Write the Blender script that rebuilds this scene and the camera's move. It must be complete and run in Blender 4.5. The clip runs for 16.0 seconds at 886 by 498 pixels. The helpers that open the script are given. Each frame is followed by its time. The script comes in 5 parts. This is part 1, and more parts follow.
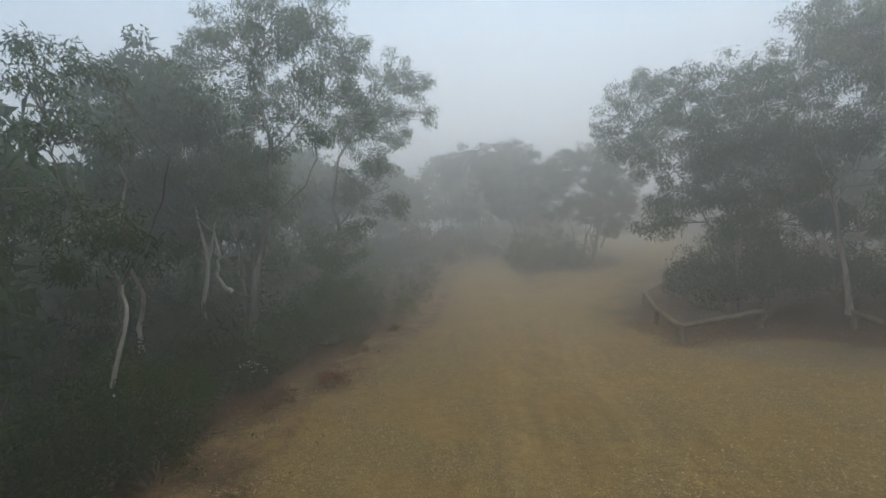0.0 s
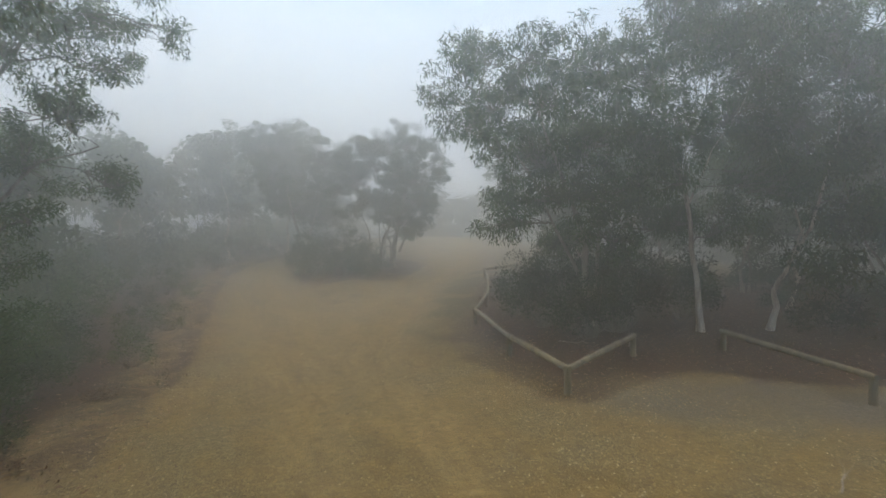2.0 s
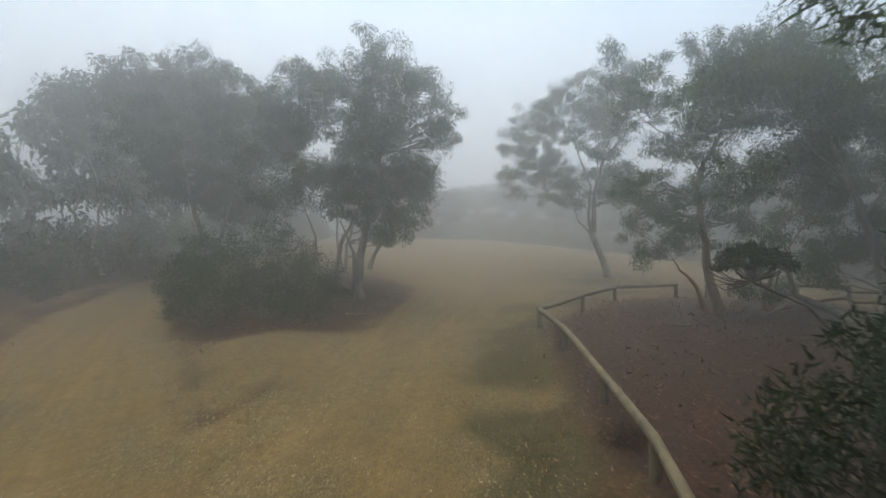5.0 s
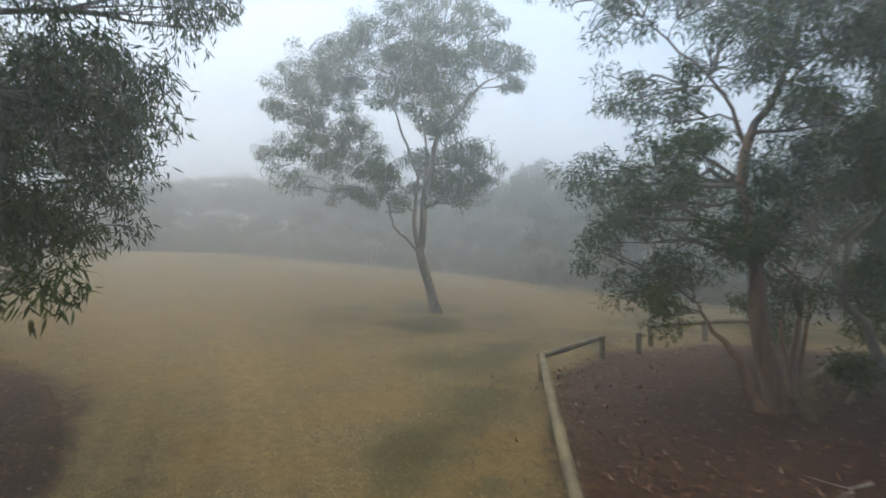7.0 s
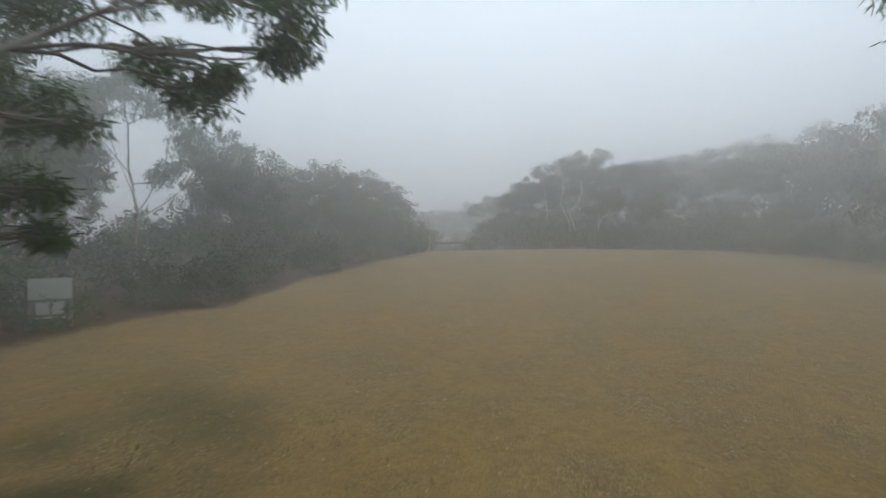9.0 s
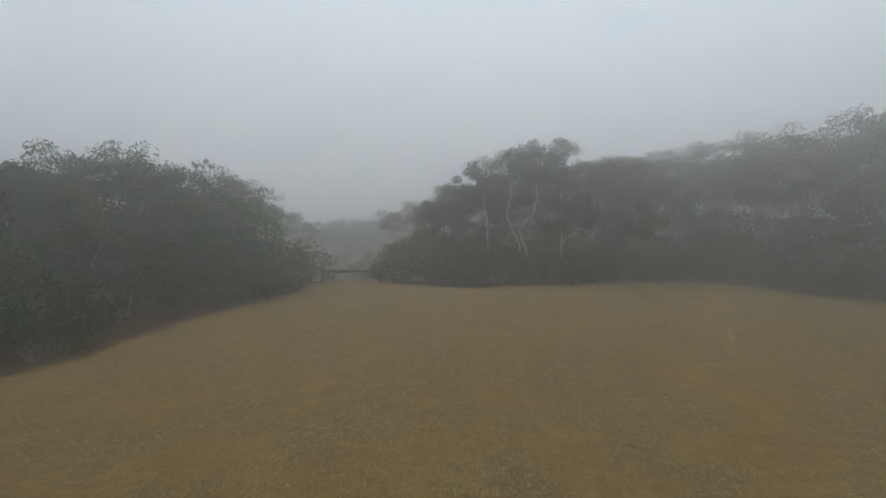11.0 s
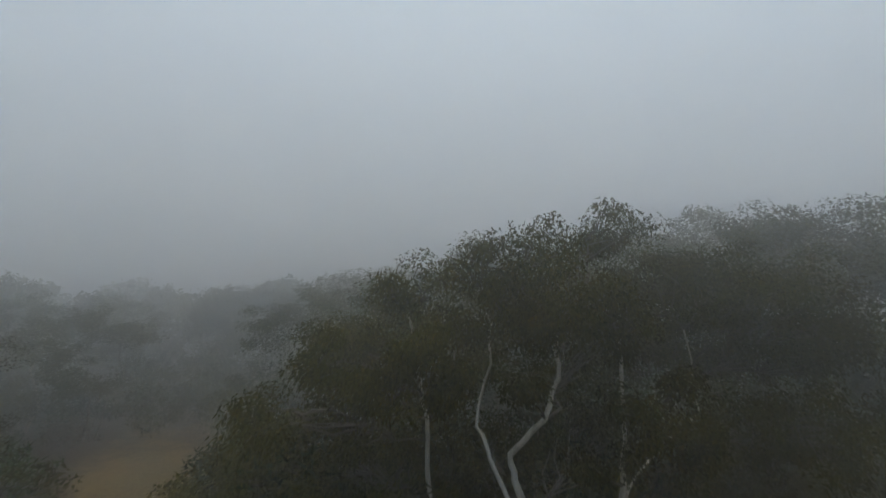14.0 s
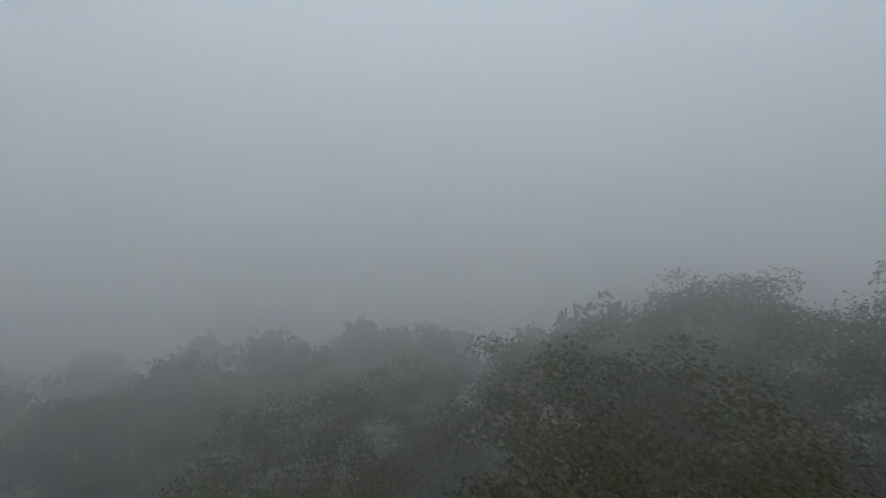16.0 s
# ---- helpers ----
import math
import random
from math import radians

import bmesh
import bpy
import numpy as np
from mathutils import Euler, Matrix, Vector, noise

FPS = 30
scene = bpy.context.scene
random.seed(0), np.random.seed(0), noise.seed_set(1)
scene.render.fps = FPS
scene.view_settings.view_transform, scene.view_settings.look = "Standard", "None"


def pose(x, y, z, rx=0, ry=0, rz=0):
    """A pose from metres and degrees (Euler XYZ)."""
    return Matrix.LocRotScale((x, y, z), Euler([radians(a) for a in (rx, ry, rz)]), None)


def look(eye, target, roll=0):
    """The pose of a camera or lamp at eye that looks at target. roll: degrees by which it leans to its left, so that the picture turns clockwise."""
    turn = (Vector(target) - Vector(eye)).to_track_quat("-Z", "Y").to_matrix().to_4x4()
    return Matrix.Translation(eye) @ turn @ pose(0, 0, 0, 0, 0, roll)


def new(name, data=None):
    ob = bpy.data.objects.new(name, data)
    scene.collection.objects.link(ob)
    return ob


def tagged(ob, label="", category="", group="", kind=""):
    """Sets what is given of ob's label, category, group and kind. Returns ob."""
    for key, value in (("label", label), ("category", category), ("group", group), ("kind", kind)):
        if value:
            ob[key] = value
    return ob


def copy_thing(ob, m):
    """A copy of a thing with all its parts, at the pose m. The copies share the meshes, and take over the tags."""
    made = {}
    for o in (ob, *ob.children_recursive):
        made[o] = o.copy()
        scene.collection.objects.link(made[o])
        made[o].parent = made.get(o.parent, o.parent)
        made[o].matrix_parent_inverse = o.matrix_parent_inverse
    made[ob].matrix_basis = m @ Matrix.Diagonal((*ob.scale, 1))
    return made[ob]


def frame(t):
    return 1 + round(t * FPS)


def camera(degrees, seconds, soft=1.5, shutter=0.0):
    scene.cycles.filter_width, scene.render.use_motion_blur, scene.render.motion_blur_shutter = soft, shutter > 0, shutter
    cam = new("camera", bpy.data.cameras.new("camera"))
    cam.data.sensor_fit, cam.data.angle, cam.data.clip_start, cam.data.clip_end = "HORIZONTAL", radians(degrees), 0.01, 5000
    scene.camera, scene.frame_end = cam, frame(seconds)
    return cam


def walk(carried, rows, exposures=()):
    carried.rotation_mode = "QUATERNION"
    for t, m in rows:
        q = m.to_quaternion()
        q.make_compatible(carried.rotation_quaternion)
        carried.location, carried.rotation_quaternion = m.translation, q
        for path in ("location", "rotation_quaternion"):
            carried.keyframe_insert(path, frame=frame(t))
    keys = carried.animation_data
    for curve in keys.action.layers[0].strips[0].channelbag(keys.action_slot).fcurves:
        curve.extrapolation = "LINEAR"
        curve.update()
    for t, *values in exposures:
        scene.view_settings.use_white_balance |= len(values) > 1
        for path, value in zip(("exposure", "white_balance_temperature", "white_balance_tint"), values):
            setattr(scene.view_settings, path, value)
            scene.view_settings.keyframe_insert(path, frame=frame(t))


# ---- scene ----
cam = camera(79.6, 16.0, soft=1.5, shutter=0.25)
PATH = [
    (0, pose(0.044, 0.007, 3.003, 90.06, 0.61, 0.14)),
    (0.5, pose(0.111, 1.149, 3.006, 90.03, 0.52, 0.48)),
    (1, pose(0.114, 2.438, 3.018, 90.00, 0.36, -2.43)),
    (1.5, pose(0.163, 3.792, 3.051, 89.95, -0.07, -8.82)),
    (2, pose(0.174, 5.419, 3.117, 90.00, 0.13, -23.91)),
    (2.5, pose(0.417, 7.109, 3.129, 89.99, -0.02, -25.40)),
    (3, pose(0.856, 9.082, 3.118, 90.12, -0.13, -25.49)),
    (3.2, pose(1.079, 9.892, 3.110, 90.13, -0.26, -25.51)),
    (5.3, pose(4.745, 18.332, 3.642, 89.91, 0.25, -27.96)),
    (5.5, pose(5.053, 19.234, 3.682, 89.94, 0.19, -31.15)),
    (6, pose(5.823, 21.412, 3.792, 90.24, 0.25, -49.40)),
    (6.5, pose(6.834, 23.511, 3.892, 90.36, 0.63, -56.40)),
    (7, pose(8.125, 25.618, 4.089, 90.43, 0.76, -56.91)),
    (7.5, pose(9.405, 27.529, 4.194, 90.58, 0.20, -57.10)),
    (8, pose(10.961, 29.437, 4.397, 90.07, 0.07, -56.57)),
    (8.3, pose(11.833, 30.694, 4.489, 89.87, 0.10, -47.62)),
    (8.5, pose(12.309, 31.664, 4.540, 89.83, 0.14, -33.07)),
    (8.8, pose(12.955, 33.115, 4.580, 89.73, 0.23, -9.06)),
    (9, pose(13.409, 34.053, 4.609, 89.74, 0.33, -6.71)),
    (9.5, pose(14.446, 36.242, 4.699, 89.96, 0.25, -7.29)),
    (9.7, pose(14.789, 37.095, 4.760, 90.07, 0.16, -8.51)),
    (11.8, pose(16.905, 45.418, 6.441, 89.90, -0.02, -14.11)),
    (12, pose(17.153, 46.069, 6.650, 90.05, -0.12, -14.45)),
    (12.5, pose(17.894, 47.621, 7.190, 90.19, -0.18, -14.06)),
    (13, pose(18.665, 49.391, 7.772, 90.12, -0.28, -13.88)),
    (13.5, pose(19.450, 51.188, 8.281, 90.07, -0.36, -13.61)),
    (14, pose(20.223, 53.144, 8.927, 89.72, -0.40, -14.09)),
    (14.5, pose(20.663, 54.850, 9.502, 89.62, -0.31, -14.97)),
    (15, pose(20.876, 56.518, 9.921, 89.78, -0.15, -16.38)),
    (15.5, pose(20.924, 58.750, 10.208, 90.14, 0.15, -18.14)),
    (16, pose(20.893, 61.096, 10.425, 90.32, 0.46, -19.95)),
]
EXPOSURES = [(0, 0.95, 7700, 1), (2, 1.17, 7700, 1), (3, 1.19, 7700, 1), (5.5, 1.17, 7450, 1), (6.5, 1.43, 7300, 1), (7.5, 1.33, 7300, 1), (8.5, 1.11, 7300, 1), (9.5, 0.96, 7500, 1), (12, 0.54, 7650, 1), (13.5, 0.45, 7500, 1), (14, 0.41, 7350, 0), (16, 0.3, 7300, 0)]
walk(cam, PATH, EXPOSURES)
scene.cycles.volume_bounces = 8

SKY, SUN = 0.115, 1.5
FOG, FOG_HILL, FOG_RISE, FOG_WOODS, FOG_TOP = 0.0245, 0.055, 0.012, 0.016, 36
CO = (1.945, 0.6375, 1.6775, -0.2627, 0.1378, 0.1696, -0.1477, 0.1001, -0.1822, -0.1036)
SWELLS = [(7.07, 18.76, -0.01), (0, 19, -0.13), (0, 23.6, -0.07), (9.6, 22.6, 0.08), (16.2, 29, -0.26), (18.5, 28.7, -0.1), (21.9, 35, -0.14), (16.7, 26.1, 0.34), (9.4, 33.2, 0.19), (20.7, 57.9, 0.45), (-1.1, 11.2, 0.1), (-2.2, 12.5, 0.11), (6, 47, 0.14), (29.5, 58.5, 0.23), (0, -5, -0.13), (5, 27, -0.21), (24, 64.5, -0.53)]


# ---------- light, fog and exposure ----------
world = bpy.data.worlds.new("overcast_sky")
scene.world = world
world.use_nodes = True
wn, wl = world.node_tree.nodes, world.node_tree.links
sky = wn.new("ShaderNodeTexSky")
sky.sky_type = "NISHITA"
sky.sun_disc = False
sky.sun_elevation, sky.sun_rotation = radians(80), radians(20)
sky.air_density, sky.dust_density = 1.0, 1.0
grey = wn.new("ShaderNodeHueSaturation")
grey.inputs["Saturation"].default_value = 1.3
wl.new(sky.outputs["Color"], grey.inputs["Color"])
wl.new(grey.outputs["Color"], wn["Background"].inputs["Color"])
wn["Background"].inputs["Strength"].default_value = SKY

sun = new("sun", bpy.data.lights.new("sun", "SUN"))
sun.data.energy, sun.data.angle, sun.data.color = SUN, radians(60), (1.0, 0.98, 0.95)
sun.matrix_world = look((0, 0, 60), (-3.6, -9.9, 0))


# ---------- small tools ----------
def mat(name):
    m = bpy.data.materials.new(name)
    m.use_nodes = True
    return m, m.node_tree.nodes, m.node_tree.links, m.node_tree.nodes["Principled BSDF"]


def node(nodes, kind, **values):
    n = nodes.new(kind)
    for key, value in values.items():
        n.inputs[key.replace("_", " ")].default_value = value
    return n


def ramp(nodes, stops):
    n = nodes.new("ShaderNodeValToRGB")
    while len(n.color_ramp.elements) < len(stops):
        n.color_ramp.elements.new(0.5)
    for e, (p, c) in zip(n.color_ramp.elements, stops):
        e.position, e.color = p, (*c, 1)
    return n


def mixed(nodes, links, fac, a, b):
    n = nodes.new("ShaderNodeMix")
    n.data_type = "RGBA"
    if isinstance(fac, (int, float)):
        n.inputs[0].default_value = fac
    else:
        links.new(fac, n.inputs[0])
    for s, v in ((n.inputs[6], a), (n.inputs[7], b)):
        if isinstance(v, tuple):
            s.default_value = (*v, 1)
        else:
            links.new(v, s)
    return n.outputs[2]


def bumped(nodes, links, height, strength, distance, shader):
    b = nodes.new("ShaderNodeBump")
    b.inputs["Strength"].default_value, b.inputs["Distance"].default_value = strength, distance
    links.new(height, b.inputs["Height"])
    links.new(b.outputs["Normal"], shader.inputs["Normal"])


def link_mesh(name, verts, faces, material, parent=None, label="", smooth=False):
    me = bpy.data.meshes.new(name)
    me.from_pydata(verts, [], faces)
    me.materials.append(material)
    if smooth:
        me.shade_smooth()
    ob = new(name, me)
    if parent is not None:
        ob.parent = parent
    if label:
        ob["label"] = label
    return ob


def leaf_mesh(name, v, material, parent=None, label=""):
    """v: leaves x corners x 3, one face each."""
    n, k = v.shape[:2]
    me = bpy.data.meshes.new(name)
    me.vertices.add(n * k)
    me.vertices.foreach_set("co", np.ascontiguousarray(v, np.float32).ravel())
    me.loops.add(n * k)
    me.loops.foreach_set("vertex_index", np.arange(n * k, dtype=np.int32))
    me.polygons.add(n)
    me.polygons.foreach_set("loop_start", np.arange(n, dtype=np.int32) * k)
    me.update(calc_edges=True)
    me.materials.append(material)
    ob = new(name, me)
    if parent is not None:
        ob.parent = parent
    if label:
        ob["label"] = label
    return ob


def tube(verts, faces, pts, radii, sides=7, rng=None, rough=0.0, cap=False):
    """Adds a bent, tapering tube along pts to a mesh in the making."""
    pts = [Vector(p) for p in pts]
    first = len(verts)
    side = Vector((1, 0, 0))
    for i, p in enumerate(pts):
        way = (pts[min(i + 1, len(pts) - 1)] - pts[max(i - 1, 0)]).normalized()
        side = (side - way * side.dot(way))
        side = side.normalized() if side.length > 1e-4 else way.orthogonal().normalized()
        up = way.cross(side)
        for k in range(sides):
            a = 2 * math.pi * k / sides
            r = radii[i] * (1 + (rng.uniform(-rough, rough) if rng else 0))
            verts.append(p + side * (math.cos(a) * r) + up * (math.sin(a) * r))
    for i in range(len(pts) - 1):
        for k in range(sides):
            a, b = first + i * sides + k, first + i * sides + (k + 1) % sides
            faces.append((a, b, b + sides, a + sides))
    if cap:
        faces.append(tuple(first + k for k in reversed(range(sides))))
        faces.append(tuple(first + (len(pts) - 1) * sides + k for k in range(sides)))


# ---------- the lie of the land ----------
def height(x, y):
    """Height of the ground, for numbers or arrays."""
    u = (np.clip(x, -12, 38) - 12) / 15
    v = (np.clip(y, -8, 64) - 30) / 25
    z = CO[0] + CO[1] * u + CO[2] * v + CO[3] * u * u + CO[4] * u * v + CO[5] * v * v + CO[6] * u ** 3 + CO[7] * u * u * v + CO[8] * u * v * v + CO[9] * v ** 3
    for a, b, up in SWELLS:
        z = z + up * np.exp(-((x - a) ** 2 + (y - b) ** 2) / 50.0)
    return z - 0.10 * np.clip(np.asarray(y, float) - 64, 0, 40)


def inside(poly, x, y):
    """How far points lie inside a polygon, in metres (negative outside)."""
    x, y = np.asarray(x, float), np.asarray(y, float)
    d = np.full(x.shape, 1e9)
    odd = np.zeros(x.shape, bool)
    for (ax, ay), (bx, by) in zip(poly, poly[1:] + poly[:1]):
        ex, ey = bx - ax, by - ay
        t = np.clip(((x - ax) * ex + (y - ay) * ey) / (ex * ex + ey * ey), 0, 1)
        d = np.minimum(d, np.hypot(x - ax - t * ex, y - ay - t * ey))
        hit = ((ay > y) != (by > y)) & (x < ex * (y - ay) / (by - ay if by != ay else 1e-9) + ax)
        odd ^= hit
    return np.where(odd, d, -d)


# open ground: the road, its two branches and the clearing, as one outline
OPEN = [(-3.0, -14), (-2.2, 6), (-1.9, 9.6), (-1.0, 14.4), (-0.2, 19), (0.0, 23), (0.5, 29.3), (1.2, 35.0), (2.6, 39.5), (6.6, 43.4),
        (7.4, 45.4), (9.6, 47.4), (11.2, 52.6), (13.6, 56.6), (15.0, 58.0), (15.6, 60.5), (15.9, 64), (15.6, 72), (18.6, 72), (18.3, 64), (18.7, 61),
        (19.8, 59.0), (20.8, 58.3), (22.4, 59.4), (24.2, 60.0), (28.0, 60.6), (30.4, 59), (32.5, 54), (36, 47), (36.6, 41), (33.4, 36), (31.4, 30),
        (33, 22), (30, 16), (24, 18.5), (21, 21.5), (18, 20.0), (12.4, 13.2), (14, 11), (13, 2), (12, -14)]
ISLAND = [(4.3, 24.9), (5.2, 25.2), (6.2, 26.6), (8.0, 28.5), (10.4, 31.4), (11.7, 34.0), (11.4, 37), (8.5, 39.5), (5.0, 39.2), (4.3, 35), (4.2, 30.9)]
BLOCK = [(5.9, 12.9), (6.0, 15.3), (6.8, 18.7), (8.0, 20.7), (9.2, 22.7), (10.7, 25.4), (12.0, 27.0), (16.5, 29.1), (18.9, 28.9), (21.5, 27.0),
         (23.5, 21.5), (19.5, 18.5), (12.5, 13.4), (8.4, 13.7)]


# ---------- materials ----------
def ground_material():
    m, n, l, b = mat("gravel_and_litter_ground")
    geo = n.new("ShaderNodeTexCoord")
    cover = n.new("ShaderNodeAttribute")
    cover.attribute_name = "cover"
    split = n.new("ShaderNodeSeparateColor")
    l.new(cover.outputs["Color"], split.inputs[0])

    def noise_at(scale, detail=6.0, rough=0.6):
        t = node(n, "ShaderNodeTexNoise", Scale=scale, Detail=detail, Roughness=rough)
        l.new(geo.outputs["Object"], t.inputs["Vector"])
        return t.outputs["Fac"]

    def pebbles(scale):
        t = n.new("ShaderNodeTexVoronoi")
        t.inputs["Scale"].default_value = scale
        l.new(geo.outputs["Object"], t.inputs["Vector"])
        return t

    big, mid, fine, dust = noise_at(0.35), noise_at(2.2), noise_at(18, 8), noise_at(90, 4)
    tan = ramp(n, [(0.3, (0.152, 0.092, 0.027)), (0.5, (0.238, 0.148, 0.041)), (0.72, (0.315, 0.205, 0.07))])
    l.new(mid, tan.inputs[0])
    worn = mixed(n, l, big, (0.164, 0.099, 0.029), (0.26, 0.166, 0.052))
    gravel = mixed(n, l, 0.5, tan.outputs[0], worn)
    stones = pebbles(52)
    pale = ramp(n, [(0.0, (0.08, 0.055, 0.022)), (0.55, (0.165, 0.115, 0.042)), (0.85, (0.25, 0.19, 0.085)), (1.0, (0.38, 0.32, 0.19))])
    tone = n.new("ShaderNodeSeparateColor")
    l.new(stones.outputs["Color"], tone.inputs[0])
    l.new(tone.outputs[0], pale.inputs[0])
    stony = ramp(n, [(0.4, (0.2, 0.2, 0.2)), (0.62, (0.85, 0.85, 0.85))])
    l.new(noise_at(0.9, 5), stony.inputs[0])
    gravel = mixed(n, l, stony.outputs[0], gravel, pale.outputs[0])
    track = n.new("ShaderNodeAttribute")
    track.attribute_name = "track"
    packed = ramp(n, [(0.35, (0.212, 0.134, 0.043)), (0.65, (0.325, 0.227, 0.095))])
    l.new(noise_at(7, 7), packed.inputs[0])
    gravel = mixed(n, l, track.outputs["Fac"], gravel, packed.outputs[0])
    # streaks dragged along the road by wheels
    across = n.new("ShaderNodeAttribute")
    across.attribute_name = "across"
    where = n.new("ShaderNodeCombineXYZ")
    place = n.new("ShaderNodeSeparateXYZ")
    l.new(geo.outputs["Object"], place.inputs[0])
    l.new(across.outputs["Fac"], where.inputs[0])
    slow = n.new("ShaderNodeMath")
    slow.operation = "MULTIPLY"
    slow.inputs[1].default_value = 0.1
    l.new(place.outputs[1], slow.inputs[0])
    l.new(slow.outputs[0], where.inputs[1])
    drag = node(n, "ShaderNodeTexNoise", Scale=4.5, Detail=5.0, Roughness=0.65)
    l.new(where.outputs[0], drag.inputs["Vector"])
    streak = ramp(n, [(0.34, (0.74, 0.73, 0.7)), (0.5, (1, 1, 1)), (0.66, (1.2, 1.2, 1.2))])
    l.new(drag.outputs["Fac"], streak.inputs[0])
    scour = n.new("ShaderNodeMix")
    scour.data_type, scour.blend_type = "RGBA", "MULTIPLY"
    driven = n.new("ShaderNodeAttribute")
    driven.attribute_name = "driven"
    l.new(driven.outputs["Fac"], scour.inputs[0])
    l.new(gravel, scour.inputs[6])
    l.new(streak.outputs[0], scour.inputs[7])
    gravel = scour.outputs[2]
    clod = ramp(n, [(0.36, (0.68, 0.66, 0.62)), (0.5, (1, 1, 1)), (0.64, (1.22, 1.22, 1.2))])
    l.new(noise_at(6, 8, 0.8), clod.inputs[0])
    crumb = n.new("ShaderNodeMix")
    crumb.data_type, crumb.blend_type = "RGBA", "MULTIPLY"
    crumb.inputs[0].default_value = 0.9
    l.new(gravel, crumb.inputs[6])
    l.new(clod.outputs[0], crumb.inputs[7])
    gravel = crumb.outputs[2]
    grit = ramp(n, [(0.37, (0.22, 0.205, 0.19)), (0.455, (0.74, 0.74, 0.74)), (0.6, (0.9, 0.9, 0.9)), (0.68, (1.8, 1.77, 1.7))])
    l.new(noise_at(26, 7, 0.85), grit.inputs[0])
    salt = n.new("ShaderNodeMix")
    salt.data_type, salt.blend_type = "RGBA", "MULTIPLY"
    salt.inputs[0].default_value = 0.85
    l.new(gravel, salt.inputs[6])
    l.new(grit.outputs[0], salt.inputs[7])
    gravel = salt.outputs[2]

    brown = ramp(n, [(0.34, (0.009, 0.0036, 0.0016)), (0.46, (0.03, 0.012, 0.005)), (0.56, (0.07, 0.03, 0.013)), (0.67, (0.21, 0.125, 0.068))])
    l.new(noise_at(15, 8, 0.8), brown.inputs[0])
    litter = mixed(n, l, 0.25, brown.outputs[0], (0.03, 0.0125, 0.006))
    olive = ramp(n, [(0.34, (0.02, 0.018, 0.005)), (0.47, (0.05, 0.042, 0.012)), (0.57, (0.096, 0.073, 0.023)), (0.67, (0.2, 0.142, 0.05))])
    l.new(noise_at(30, 8, 0.7), olive.inputs[0])

    def edge(weight, spread, lo=0.42, hi=0.60):
        a = n.new("ShaderNodeMath")
        a.operation = "MULTIPLY_ADD"
        l.new(fine, a.inputs[0])
        a.inputs[1].default_value = spread
        l.new(weight, a.inputs[2])
        r = ramp(n, [((lo + spread / 2) / 2, (0, 0, 0)), ((hi + spread / 2) / 2, (1, 1, 1))])
        half = n.new("ShaderNodeMath")
        half.operation = "MULTIPLY"
        half.inputs[1].default_value = 0.5
        l.new(a.outputs[0], half.inputs[0])
        l.new(half.outputs[0], r.inputs[0])
        return r.outputs[0]

    # grey bay gravel, its colour darkened to hold the shade of nearby trees
    bay_grey_shaded = ramp(n, [(0.4, (0.022, 0.017, 0.012)), (0.49, (0.085, 0.071, 0.057)), (0.57, (0.14, 0.123, 0.104)), (0.66, (0.28, 0.255, 0.22))])
    l.new(noise_at(22, 8, 0.85), bay_grey_shaded.inputs[0])
    gravel = mixed(n, l, edge(cover.outputs["Alpha"], 1.2, 0.1, 1.25), gravel, bay_grey_shaded.outputs[0])
    earth = ramp(n, [(0.36, (0.018, 0.01, 0.0045)), (0.49, (0.062, 0.037, 0.016)), (0.58, (0.12, 0.078, 0.034)), (0.66, (0.24, 0.165, 0.07))])
    l.new(noise_at(14, 8, 0.75), earth.inputs[0])
    bare = ramp(n, [(0.46, (0, 0, 0)), (0.6, (0.8, 0.8, 0.8))])
    l.new(noise_at(1.5, 7, 0.72), bare.inputs[0])
    soil = mixed(n, l, bare.outputs[0], earth.outputs[0], (0.21, 0.135, 0.05))
    soil = mixed(n, l, edge(split.outputs[0], 0.7), soil, gravel)
    soil = mixed(n, l, edge(split.outputs[1], 1.1, 0.38, 0.72), soil, litter)
    soil = mixed(n, l, edge(split.outputs[2], 1.1, 0.2, 0.85), soil, olive.outputs[0])
    l.new(soil, b.inputs["Base Color"])
    b.inputs["Roughness"].default_value = 0.95
    b.inputs["Specular IOR Level"].default_value = 0.2
    add = n.new("ShaderNodeMath")
    add.operation = "ADD"
    l.new(fine, add.inputs[0])
    l.new(stones.outputs["Distance"], add.inputs[1])
    bumped(n, l, add.outputs[0], 0.85, 0.03, b)
    return m


def bark_material(name, pale, dark, strip):
    m, n, l, b = mat(name)
    co = n.new("ShaderNodeTexCoord")
    stretch = n.new("ShaderNodeMapping")
    stretch.inputs["Scale"].default_value = (1, 1, 0.22)
    l.new(co.outputs["Object"], stretch.inputs["Vector"])
    t = node(n, "ShaderNodeTexNoise", Scale=5.0, Detail=6.0, Roughness=0.65)
    l.new(stretch.outputs[0], t.inputs["Vector"])
    r = ramp(n, [(0.34, dark), (0.46, strip), (0.57, pale)])
    l.new(t.outputs["Fac"], r.inputs[0])
    f = node(n, "ShaderNodeTexNoise", Scale=45.0, Detail=4.0)
    l.new(stretch.outputs[0], f.inputs["Vector"])
    l.new(mixed(n, l, 0.25, r.outputs[0], tuple(c * 0.75 for c in strip)), b.inputs["Base Color"])
    b.inputs["Roughness"].default_value = 0.85
    bumped(n, l, f.outputs["Fac"], 0.5, 0.02, b)
    return m


